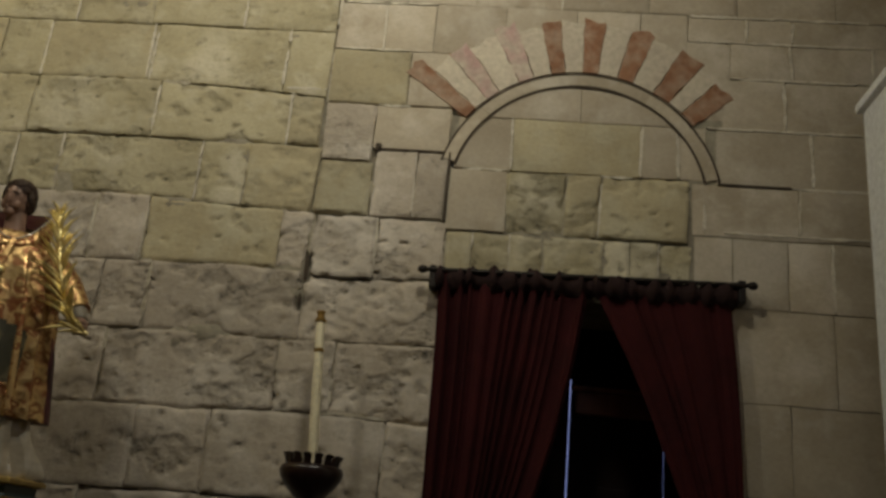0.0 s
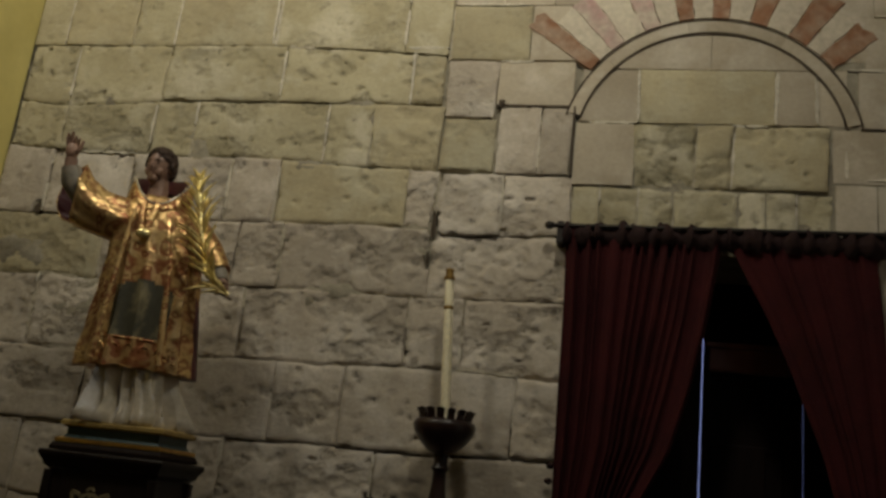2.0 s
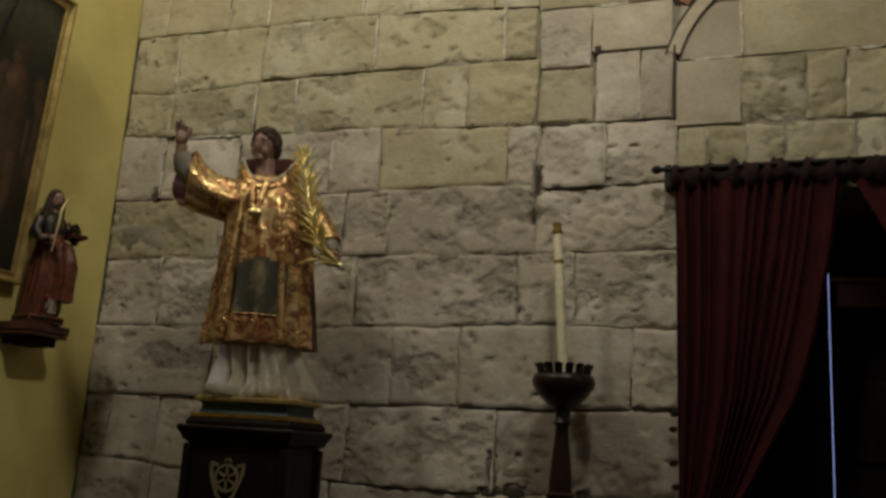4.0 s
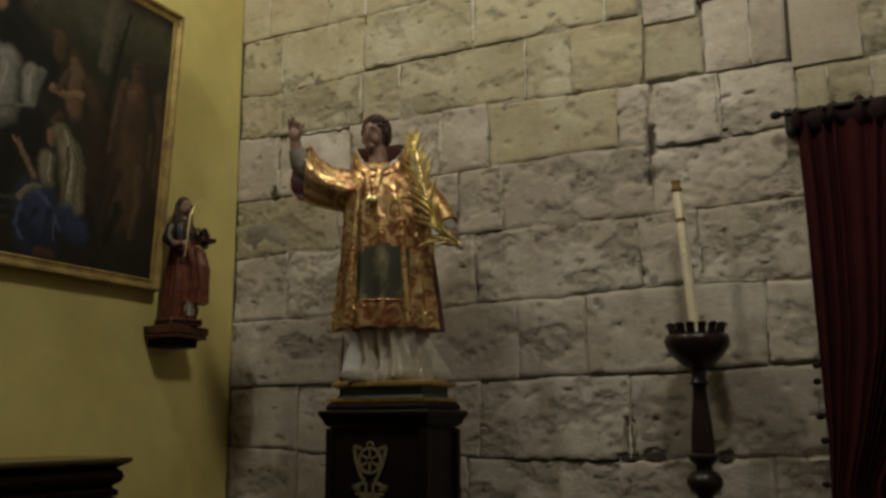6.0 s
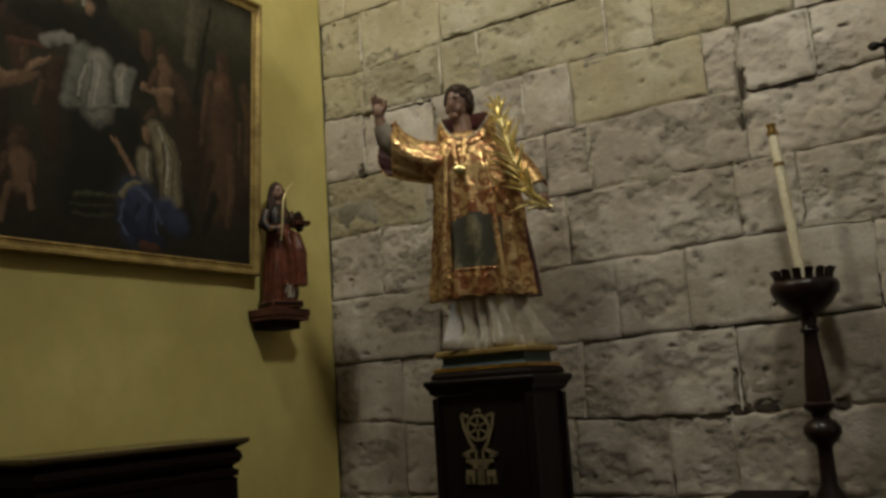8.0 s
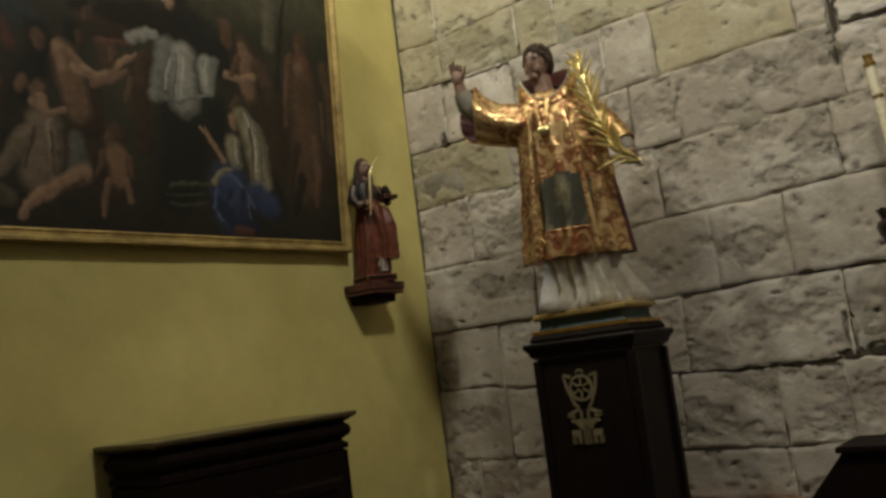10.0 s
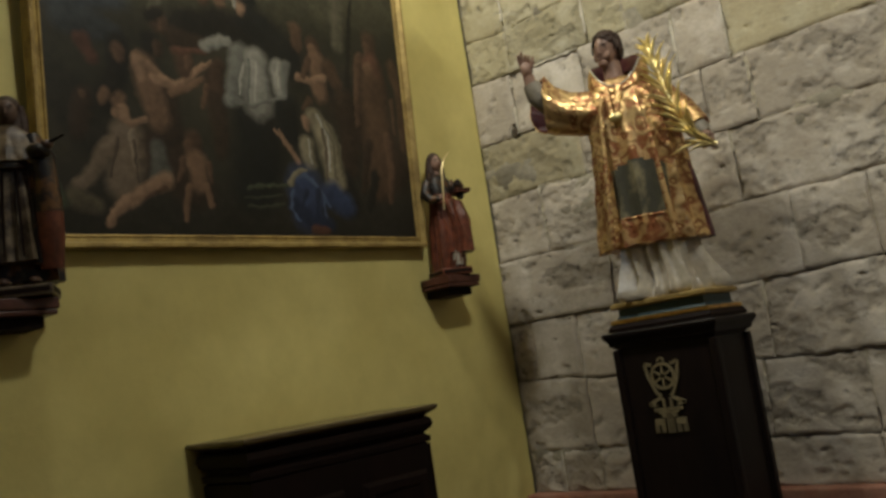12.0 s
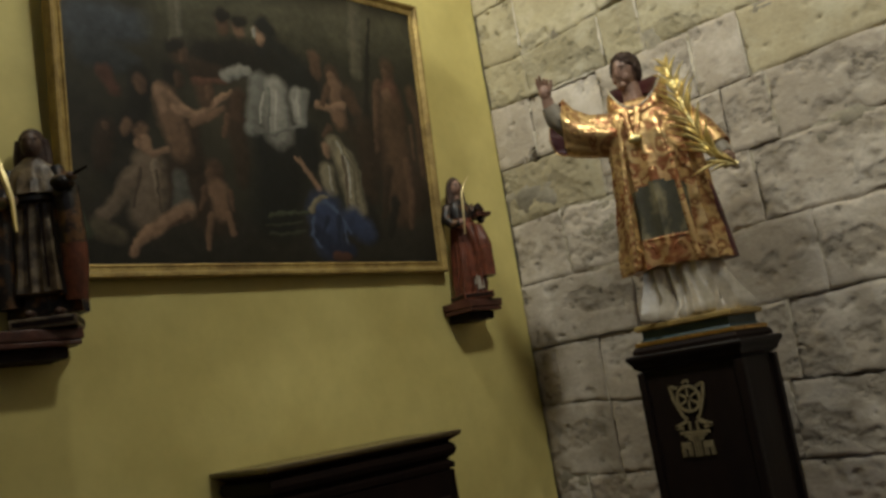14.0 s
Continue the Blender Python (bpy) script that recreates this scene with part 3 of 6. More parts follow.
# ---- pedestal of the large statue ----
def pedestal():
    p = thing("pedestal", pose(1.655, -0.625, FLOOR), "tall black wooden pedestal with gilded mouldings and a gilt wheel emblem", "pedestal")
    hx, hy, z = 0.285, 0.185, -FLOOR
    bm = bmesh.new()
    rect_lathe(bm, [(0.10, 0), (0.10, 0.12), (0.07, 0.16), (0.035, 0.20), (0.03, 0.28), (0, 0.31), (0, 1.33 + z), (0.012, 1.34 + z)], hx, hy)
    part("body", bm, BLACKWOOD, p)
    for sx in (-1, 1):
        for sy in (-1, 1):
            bm = box(bmesh.new(), sx * hx - 0.022, sx * hx + 0.022, sy * hy - 0.022, sy * hy + 0.022, 0.311, 1.33 + z, 0.008)
            part("corner_post", bm, BLACKWOOD, p)
    bm = bmesh.new()
    rect_lathe(bm, [(0.012, 1.341 + z), (0.03, 1.355 + z), (0.032, 1.37 + z), (0.052, 1.40 + z), (0.055, 1.415 + z), (0.048, 1.425 + z), (-0.01, 1.427 + z)], hx, hy)
    part("cornice", bm, BLACKWOOD, p)
    bm = bmesh.new()
    rect_lathe(bm, [(0.02, 1.428 + z), (0.022, 1.445 + z), (0.010, 1.465 + z), (0.0, 1.467 + z)], hx, hy)
    part("lower_moulding", bm, DARKWOOD, p)
    bm = bmesh.new()
    rect_lathe(bm, [(0.0, 1.466 + z), (0.008, 1.471 + z), (0.008, 1.487 + z), (-0.01, 1.492 + z)], hx, hy)
    part("gilt_fillet", bm, GILT, p, "gilded fillet")
    bm = bmesh.new()
    rect_lathe(bm, [(-0.018, 1.492 + z), (-0.03, 1.51 + z), (-0.03, 1.545 + z), (-0.022, 1.548 + z)], hx, hy)
    part("painted_frieze", bm, BLUEPAINT, p, "dark teal painted frieze")
    bm = bmesh.new()
    rect_lathe(bm, [(-0.02, 1.549 + z), (0.0, 1.556 + z), (0.0, 1.572 + z), (-0.012, 1.580 + z), (-0.04, 1.582 + z)], hx, hy)
    part("top_moulding", bm, DULLGILT, p, "gilded top moulding")
    # gilt appliqué on the front
    bm = bmesh.new()
    y0, y1 = -hy - 0.012, -hy - 0.001
    cx, cz = -0.035, 1.165 + z

    def bar(xa, za, xb, zb, w):
        d = Vector((xb - xa, 0, zb - za))
        s = Vector((-d.z, 0, d.x)).normalized() * w / 2
        a, b = Vector((xa, 0, za)), Vector((xb, 0, zb))
        loop = [a - s, b - s, b + s, a + s]
        rings(bm, [[(q.x, y1, q.z) for q in loop], [(q.x, y0, q.z) for q in loop]])

    def ring(x, zc, r0, r1, a0=0, a1=360, n=28):
        for i in range(n):
            t0, t1 = radians(a0 + (a1 - a0) * i / n), radians(a0 + (a1 - a0) * (i + 1) / n)
            loop = [(x + r * math.cos(t), zc + r * math.sin(t)) for r, t in ((r0, t0), (r1, t0), (r1, t1), (r0, t1))]
            rings(bm, [[(q[0], y1, q[1]) for q in loop], [(q[0], y0, q[1]) for q in loop]])

    ring(cx, cz, 0.058, 0.072)
    ring(cx, cz, 0.0, 0.012, n=10)
    for k in range(6):
        a = radians(60 * k + 90)
        bar(cx, cz, cx + 0.06 * math.cos(a), cz + 0.06 * math.sin(a), 0.011)
    # shield points, scrolls and foot
    for s in (-1, 1):
        bar(cx + s * 0.098, cz + 0.072, cx + s * 0.086, cz, 0.016)
        bar(cx + s * 0.086, cz, cx + s * 0.05, cz - 0.085, 0.016)
        bar(cx + s * 0.098, cz + 0.072, cx + s * 0.055, cz + 0.060, 0.016)
        bar(cx + s * 0.05, cz - 0.085, cx + s * 0.03, cz - 0.105, 0.016)
        bar(cx + s * 0.03, cz - 0.11, cx + s * 0.105, cz - 0.142, 0.018)
        bar(cx + s * 0.105, cz - 0.142, cx + s * 0.06, cz - 0.15, 0.016)
        bar(cx + s * 0.022, cz - 0.115, cx + s * 0.022, cz - 0.16, 0.012)
        # small four-legged figures as plain shapes
        bar(cx + s * 0.035, cz - 0.236, cx + s * 0.09, cz - 0.236, 0.032)
        bar(cx + s * 0.036, cz - 0.212, cx + s * 0.03, cz - 0.196, 0.022)
        for q in (0.04, 0.052, 0.076, 0.089):
            bar(cx + s * q, cz - 0.25, cx + s * q, cz - 0.292, 0.008)
    bar(cx - 0.085, cz - 0.172, cx + 0.085, cz - 0.172, 0.016)
    bar(cx - 0.06, cz - 0.188, cx + 0.06, cz - 0.188, 0.010)
    for q in (-0.016, 0.0, 0.016):
        bar(cx + q, cz - 0.193, cx + q, cz - 0.296, 0.007)
    ring(cx, cz + 0.078, 0.012, 0.022, 0, 180, 10)
    part("emblem", bm, OLDGILT, p, "worn gilt wheel emblem with scrolls")
    return p


pedestal()


# ---- large statue: one mesh ----
def palm_frond(bm, stem, index, length=0.13, step=0.03, rng=None, width=0.011):
    """A curved stem with pointed blades on both sides."""
    stem = [Vector(p) for p in stem]
    tube(bm, stem, [0.012] * len(stem), 8, index)
    total = sum((b - a).length for a, b in zip(stem, stem[1:]))
    count = int(total / step)
    for i in range(count):
        t = (i + 0.5) / count
        f = t * (len(stem) - 1)
        k = min(int(f), len(stem) - 2)
        p = stem[k].lerp(stem[k + 1], f - k)
        d = (stem[k + 1] - stem[k]).normalized()
        side = d.cross(Vector((0, 1, 0))).normalized()
        for s in (-1, 1):
            ln = length * (0.55 + 0.6 * math.sin(math.pi * (0.15 + 0.8 * t))) * (0.8 + 0.4 * rng.random())
            dirn = (d * 1.05 + side * s * (0.12 + 0.5 * rng.random()) + Vector((0, -0.25 + 0.35 * rng.random(), 0))).normalized()
            q = dirn.cross(Vector((0, 1, 0))).normalized() * width
            e = Vector((0, 0.005, 0))
            curl = side * s * rng.uniform(0.1, 0.9) * ln
            loops = []
            for v, w in ((0, 0.5), (0.35, 1.0), (0.7, 0.8), (1.0, 0.05)):
                c = p + dirn * ln * v + curl * v * v * 0.5 + Vector((0, -0.02 * math.sin(3 * v), 0))
                loops.append([c - q * w, c - e, c + q * w, c + e])
            rings(bm, loops, index)


def large_statue():
    bm = bmesh.new()
    rng = random.Random(5)
    G, A, K, H, C, P, B, S = range(8)  # robe, alb, flesh, hair, lining, palm, panel, sleeve
    # alb with deep folds, then the long stiff robe
    loft(bm, [(0.0, 0.0, 0.0, 0.24, 0.15, 0.8), (0.02, 0.0, -0.005, 0.25, 0.158, 1.0), (0.06, 0.005, 0, 0.228, 0.148, 1.2), (0.13, 0.003, 0, 0.205, 0.135, 1.1), (0.22, -0.01, 0, 0.19, 0.125, 0.9), (0.34, -0.02, 0, 0.187, 0.12, 0.7)], 120, A, 0.32, 9, 0.9)
    loft(bm, denser([(0.285, -0.042, 0.0, 0.235, 0.145, 0.0), (0.287, -0.042, 0.0, 0.277, 0.18, 0.75), (0.33, -0.042, 0, 0.274, 0.18, 0.75), (0.5, -0.036, 0, 0.255, 0.17, 0.7), (0.7, -0.032, 0, 0.245, 0.165, 0.5),
              (0.9, -0.035, 0, 0.235, 0.155, 0.4), (1.05, -0.055, 0, 0.225, 0.145, 0.3), (1.15, -0.068, 0.005, 0.205, 0.125, 0.15), (1.21, -0.075, 0.01, 0.165, 0.10, 0), (1.25, -0.08, 0.012, 0.10, 0.085, 0), (1.265, -0.08, 0.012, 0.05, 0.05, 0)], 0.018), 150, G, 0.2, 7, 1.1, 0.012)
    # painted panel on the front of the robe
    for f in bm.faces:
        c = f.calc_center_median()
        if f.material_index == G and c.y < -0.1 and -0.185 < c.x < 0.105 and 0.44 < c.z < 0.75 - 2.0 * (c.x + 0.04) ** 2:
            f.material_index = B
    # dark crimson lining at the side slit
    loft(bm, [(0.285, 0.135, 0.06, 0.155, 0.12, 0.4), (0.6, 0.12, 0.06, 0.13, 0.105, 0.4), (0.9, 0.09, 0.06, 0.11, 0.08, 0.2)], 32, C, 0.08, 7, 0.2)
    # raised arm: wide sleeve, lining, forearm and fist
    n = 30
    shell = []
    for (xt, zt), (xb, zb), yc, hd, lip in (((-0.11, 1.235), (-0.12, 0.96), 0.0, 0.09, 0), ((-0.24, 1.222), (-0.26, 0.965), -0.01, 0.105, 0), ((-0.34, 1.235), (-0.37, 0.985), -0.03, 0.108, -0.015),
                                            ((-0.42, 1.285), (-0.455, 1.005), -0.055, 0.105, -0.055), ((-0.465, 1.35), (-0.49, 1.025), -0.078, 0.095, -0.12)):
        loop = []
        for i in range(n):
            a = 2 * math.pi * i / n
            c, q = math.cos(a), math.sin(a)
            u = 0.5 + 0.5 * c
            crease = 1 + 0.13 * math.sin(5 * a + 9 * xt) + 0.07 * math.sin(9 * a - 14 * xt)
            loop.append((xb + (xt - xb) * u + lip * max(0, q), yc + hd * q * crease, zb + (zt - zb) * u))
        shell.append(loop)
    rings(bm, shell, G, caps=False)
    inner = [shell[-1]]
    for near, k in ((-1, 0.95), (-2, 0.86), (-3, 0.75)):
        mid = sum((Vector(p) for p in shell[near]), Vector()) / n
        inner.append([tuple(mid + (Vector(p) - mid) * k) for p in shell[near]])
    rings(bm, inner, C, caps=False)
    tube(bm, [Vector(p) for p in shell[-1]] + [Vector(shell[-1][0])], [0.0045] * (n + 1), 6, G)
    tube(bm, [(-0.455, -0.06, 1.17), (-0.525, -0.10, 1.25), (-0.543, -0.115, 1.32), (-0.545, -0.118, 1.325)], [0.062, 0.06, 0.048, 0.03], 16, S)
    tube(bm, [(-0.54, -0.11, 1.28), (-0.550, -0.12, 1.365)], [0.034, 0.033], 12, K)
    blob(bm, (-0.552, -0.125, 1.405), (0.036, 0.03, 0.05), K)
    for i, (dx, ln) in enumerate(((-0.026, 0.062), (-0.009, 0.075), (0.008, 0.052), (0.024, 0.042))):
        tube(bm, [(-0.552 + dx, -0.13, 1.43), (-0.556 + dx * 1.1, -0.14, 1.43 + ln * 0.6), (-0.55 + dx * 1.2, -0.155, 1.43 + ln)], [0.011, 0.010, 0.007], 8, K)
    tube(bm, [(-0.525, -0.14, 1.40), (-0.508, -0.15, 1.43), (-0.50, -0.155, 1.46)], [0.012, 0.011, 0.008], 8, K)
    # lowered arm holding the palm
    tube(bm, [(0.04, 0.0, 1.16), (0.15, -0.01, 1.09), (0.235, -0.03, 0.99), (0.29, -0.07, 0.90), (0.305, -0.085, 0.87)], [0.085, 0.088, 0.082, 0.072, 0.07], 20, G)
    tube(bm, [(0.29, -0.075, 0.90), (0.318, -0.10, 0.855), (0.33, -0.12, 0.815)], [0.05, 0.047, 0.04], 14, S)
    blob(bm, (0.335, -0.14, 0.785), (0.042, 0.04, 0.048), K)
    for k in range(4):
        tube(bm, [(0.37, -0.14, 0.80 - 0.02 * k), (0.345, -0.185, 0.80 - 0.02 * k), (0.31, -0.18, 0.795 - 0.02 * k)], [0.011, 0.011, 0.009], 8, K)
    # collar hood and neck
    tube(bm, [(-0.085, 0.0, 1.20), (-0.09, -0.005, 1.27), (-0.095, -0.01, 1.36)], [0.07, 0.055, 0.05], 14, K)
    tube(bm, [(-0.088, -0.012, 1.17), (-0.092, -0.012, 1.215), (-0.094, -0.010, 1.240)], [0.080, 0.066, 0.056], 18, A)
    n = 36
    loops = []
    for w in (0.0, 0.4, 0.75, 1.0):
        loop = []
        for i in range(n):
            a = 2 * math.pi * i / n
            c, q = math.cos(a), math.sin(a)
            front = max(0, -q)
            low = Vector((-0.075 + 0.16 * c, 0.01 + 0.12 * q, 1.185 - 0.06 * front))
            top = Vector((-0.070 + 0.150 * c * (1 - 0.2 * front), 0.012 + 0.115 * q, 1.37 + 0.035 * max(0, q) + 0.015 * c - 0.175 * front ** 1.2))
            p = low.lerp(top, w) + Vector((0.02 * c, 0.02 * q, 0)) * math.sin(math.pi * w)
            loop.append(tuple(p))
        loops.append(loop)
    rings(bm, loops, G, caps=False)
    hood = Vector((-0.085, 0.0, 1.22))
    rings(bm, [loops[-1]] + [[(hood.x + (p[0] - hood.x) * k, hood.y + (p[1] - hood.y) * k, p[2] - d) for p in loops[-1]] for k, d in ((0.93, 0.002), (0.78, 0.05), (0.55, 0.10))], C, caps=False)
    tube(bm, [Vector(p) for p in loops[-1]] + [Vector(loops[-1][0])], [0.006] * (n + 1), 6, A)
    # stole ends and chest ornament
    for dx in (-0.028, 0.024):
        tube(bm, [(-0.10 + dx * 1.4, -0.118, 1.19), (-0.105 + dx, -0.146, 1.10), (-0.108 + dx * 0.6, -0.155, 1.03)], [0.017, 0.018, 0.014], 8, G, 0.5)
    blob(bm, (-0.105, -0.162, 1.005), (0.04, 0.016, 0.028), P)
    # raised orphrey bands down the front
    for xa, xb in ((-0.175, -0.235), (0.03, 0.10)):
        tube(bm, [(xa, -0.135, 1.14), ((xa * 2 + xb) / 3, -0.158, 0.9), ((xa + xb * 2) / 3, -0.172, 0.6), (xb, -0.186, 0.31)], [0.012, 0.014, 0.016, 0.018], 8, G, 0.5)
    # raised border under the painted panel
    skin = [v.co.copy() for v in bm.verts if v.co.y < -0.06 and 0.28 < v.co.z < 0.50 and abs(v.co.x) < 0.3]

    def robe_front(x, z):
        near = sorted(skin, key=lambda p: (p.x - x) ** 2 + 0.3 * (p.z - z) ** 2)[:4]
        return sum(p.y for p in near) / 4 - 0.003

    tube(bm, [(x, robe_front(x, 0.445), 0.435) for x in (-0.20, -0.15, -0.10, -0.05, 0.0, 0.05, 0.11)], [0.006] * 7, 8, G, 0.6)
    for cx in (-0.21, -0.135, -0.06, 0.015, 0.09, 0.165):
        for k in range(2):
            ring = []
            for i in range(15):
                a = radians(100 + 200 * i / 14 * (1 if k else -1))
                rr = 0.030 * (1 - 0.035 * i)
                x, z = cx + rr * math.cos(a), 0.36 + 1.5 * rr * math.sin(a)
                ring.append((x, robe_front(x, z), z))
            tube(bm, ring, [0.0045] * 15, 6, G, 0.8)
    # head
    tilt = Matrix.Rotation(radians(-26), 4, "Z") @ Matrix.Rotation(radians(5), 4, "Y") @ Matrix.Rotation(radians(6), 4, "X") @ Matrix.Scale(1.06, 4)
    hc = Vector((-0.105, -0.025, 1.43))

    def on_head(x, y, z):
        return hc + tilt @ Vector((x, y, z))

    blob(bm, hc, (0.062, 0.078, 0.098), K, tilt, 24, 18)
    blob(bm, on_head(0, -0.078, -0.012), (0.008, 0.011, 0.026), K, tilt)
    blob(bm, on_head(0, -0.048, -0.070), (0.030, 0.026, 0.026), K, tilt)
    blob(bm, on_head(0, -0.077, -0.046), (0.013, 0.006, 0.004), K, tilt, 10, 6)
    blob(bm, on_head(0, -0.075, -0.055), (0.011, 0.006, 0.004), K, tilt, 10, 6)
    for sx in (-1, 1):
        tube(bm, [on_head(sx * 0.012, -0.077, 0.024), on_head(sx * 0.028, -0.073, 0.029), on_head(sx * 0.044, -0.060, 0.022)], [0.003, 0.004, 0.002], 6, H)
        blob(bm, on_head(sx * 0.026, -0.050, -0.032), (0.026, 0.018, 0.030), K, tilt, 12, 8)
        blob(bm, on_head(sx * 0.027, -0.069, 0.010), (0.008, 0.003, 0.0028), H, tilt, 10, 6)
        blob(bm, on_head(sx * 0.064, 0.0, -0.01), (0.012, 0.02, 0.026), K, tilt, 10, 8)
    # hair: an open cap with carved locks along its edge
    res = bmesh.ops.create_uvsphere(bm, u_segments=28, v_segments=20, radius=1)
    cut = [v for v in res["verts"] if v.co.y < -0.2 and v.co.z < 0.46 - 0.5 * v.co.x ** 2 and abs(v.co.x) < 0.86 or v.co.z < -0.6]
    keep = [v for v in res["verts"] if v not in set(cut)]
    bmesh.ops.transform(bm, matrix=Matrix.Translation(on_head(0, 0.008, 0.008)) @ tilt @ Matrix.Diagonal((0.080, 0.090, 0.104, 1)), verts=res["verts"])
    for f in {f for v in keep for f in v.link_faces}:
        f.material_index = H
    bmesh.ops.delete(bm, geom=cut, context="VERTS")
    for i in range(90):
        a, e = rng.uniform(-math.pi, math.pi), rng.uniform(-0.5, 1.4)
        front = -math.sin(a)
        if front > 0.2 and e < 0.72:
            e = 0.74 + 0.35 * rng.random()
        blob(bm, on_head(0.077 * math.cos(a) * math.cos(e), 0.008 + 0.087 * math.sin(a) * math.cos(e), 0.008 + 0.100 * math.sin(e)), (0.009, 0.013, 0.024), H, tilt @ Matrix.Rotation(a, 4, "Z") @ Matrix.Rotation(-e, 4, "Y"), 8, 6)
    # gold palm across the shoulder
    palm_frond(bm, [(0.385, -0.20, 0.735), (0.315, -0.205, 0.765), (0.245, -0.21, 0.88), (0.185, -0.20, 1.06), (0.15, -0.18, 1.23), (0.125, -0.165, 1.36)], P, 0.135, 0.024, rng, 0.0085)
    ob = link_mesh("statue", bm, [ROBE, SILVER, SKIN, HAIR, CRIMSON, PALMGOLD, PANEL, SLEEVE], smooth=True, angle=60)
    ob.matrix_basis = pose(1.655, -0.64, 1.584, 0, 0, 24) @ Matrix.Diagonal((1, 1, 0.985, 1))
    return tagged(ob, "carved saint statue in gilded red brocade robe holding gold palm", "statue")


large_statue()


# ---- small statues on wall brackets ----
def wall_bracket(y, z, w, d, label):
    b = thing("wall_bracket", pose(0.0, y, z), label, "wall bracket", "brackets for small statues")
    def slab_of(w0, d0, z0, z1, seed):
        """A hand-cut board with slightly uneven, worn faces."""
        bm = box(bmesh.new(), 0.005, d0, -w0 / 2, w0 / 2, z0, z1, 0.007)
        bmesh.ops.subdivide_edges(bm, edges=[e for e in bm.edges if e.calc_length() > 0.08], cuts=5, use_grid_fill=True)
        for v in bm.verts:
            v.co += Vector((v.co.x / d0 * noise.noise(v.co * 22 + Vector((seed, 0, 0))), noise.noise(v.co * 19 + Vector((0, seed, 0))), 0.5 * noise.noise(v.co * 15))) * 0.006
        return bm

    part("shelf", slab_of(w, d, -0.05, 0.0, y), BRACKETWOOD, b)
    part("moulding", slab_of(w * 0.97, d * 0.98, -0.075, -0.052, y + 3), BRACKETWOOD, b)
    part("corbel", slab_of(w * 0.72, d * 0.80, -0.128, -0.077, y + 7), DARKWOOD, b, "dark carved corbel")
    return b


def small_statue(y, z, height, turn, robe, cloak, child, label):
    s = height / 0.80
    bm = bmesh.new()
    rng = random.Random(int(-y * 100))
    R, C, K, H, P, W, D = range(7)
    box(bm, -0.12, 0.12, -0.10, 0.10, 0.0, 0.045, 0.012, D)
    if not child:
        for dx in (-0.05, 0.055):
            blob(bm, (dx, -0.05, 0.06), (0.022, 0.05, 0.018), K)
            tube(bm, [(dx, 0, 0.06), (dx * 0.9, 0, 0.2)], [0.022, 0.026], 10, K)
        loft(bm, [(0.13, 0, 0, 0.105, 0.085, 1), (0.135, 0, 0, 0.12, 0.10, 1), (0.3, 0, 0, 0.105, 0.09, 0.9), (0.45, 0, 0, 0.09, 0.075, 0.5), (0.50, 0, 0, 0.088, 0.07, 0.2), (0.60, 0, 0, 0.095, 0.07, 0.1), (0.64, 0, 0, 0.06, 0.05, 0), (0.655, 0, 0, 0.03, 0.03, 0)], 56, R, 0.2, 9, 0.3)
        lathe(bm, [(0.091, 0.485), (0.097, 0.488), (0.097, 0.505), (0.091, 0.508)], 24, C)
        # shoulder cape
        loft(bm, denser([(0.515, 0, -0.005, 0.122, 0.098, 1), (0.58, 0, 0, 0.112, 0.088, 0.7), (0.625, 0, 0, 0.085, 0.068, 0.3), (0.655, 0, 0, 0.05, 0.045, 0), (0.675, 0, 0, 0.03, 0.03, 0)], 0.012), 48, R, 0.16, 8, 2.1)
        # cloak behind, open in front
        loft(bm, [(0.06, 0.0, 0.045, 0.140, 0.085, 1), (0.3, 0.0, 0.04, 0.135, 0.085, 0.8), (0.5, 0, 0.03, 0.125, 0.075, 0.4), (0.62, 0, 0.02, 0.105, 0.065, 0.1), (0.65, 0, 0.015, 0.06, 0.04, 0)], 48, C, 0.2, 7, 1.3)
    else:
        loft(bm, [(0.045, 0, 0, 0.10, 0.085, 1.2), (0.1, 0, 0, 0.105, 0.09, 1.2), (0.3, 0.01, 0, 0.10, 0.09, 0.9), (0.45, 0.0, 0, 0.085, 0.075, 0.5), (0.52, 0, 0, 0.078, 0.065, 0.2), (0.60, 0, 0, 0.085, 0.065, 0.1), (0.64, 0, 0, 0.05, 0.045, 0), (0.655, 0, 0, 0.03, 0.03, 0)], 56, R, 0.22, 8, 0.9)
        loft(bm, [(0.14, 0.065, -0.035, 0.095, 0.08, 1.2), (0.22, 0.062, -0.035, 0.10, 0.085, 1.2), (0.34, 0.05, -0.035, 0.098, 0.085, 1), (0.46, 0.035, -0.03, 0.082, 0.075, 0.6), (0.50, 0.02, 0, 0.04, 0.05, 0)], 48, R, 0.26, 6, 0.2)
        loft(bm, [(0.06, 0.02, -0.07, 0.045, 0.03, 1), (0.16, 0.02, -0.07, 0.03, 0.02, 1)], 20, W, 0.15, 5, 0.2)
    if child:
        # the figure sways at the hip, and her mantle swings across it
        for v in bm.verts:
            if v.co.z > 0.05:
                v.co.x += 0.022 * math.sin(math.pi * min(1.0, v.co.z / 0.55)) + 0.010 * math.sin(26 * v.co.z + 30 * v.co.x) * (v.co.z < 0.48)
        for f in bm.faces:
            if f.material_index == R and f.calc_center_median().z > 0.5:
                f.material_index = C
    tube(bm, [(0, 0, 0.63), (0, 0, 0.69)], [0.028, 0.026], 10, K)
    blob(bm, (0, -0.01, 0.725), (0.04, 0.046, 0.055), K)
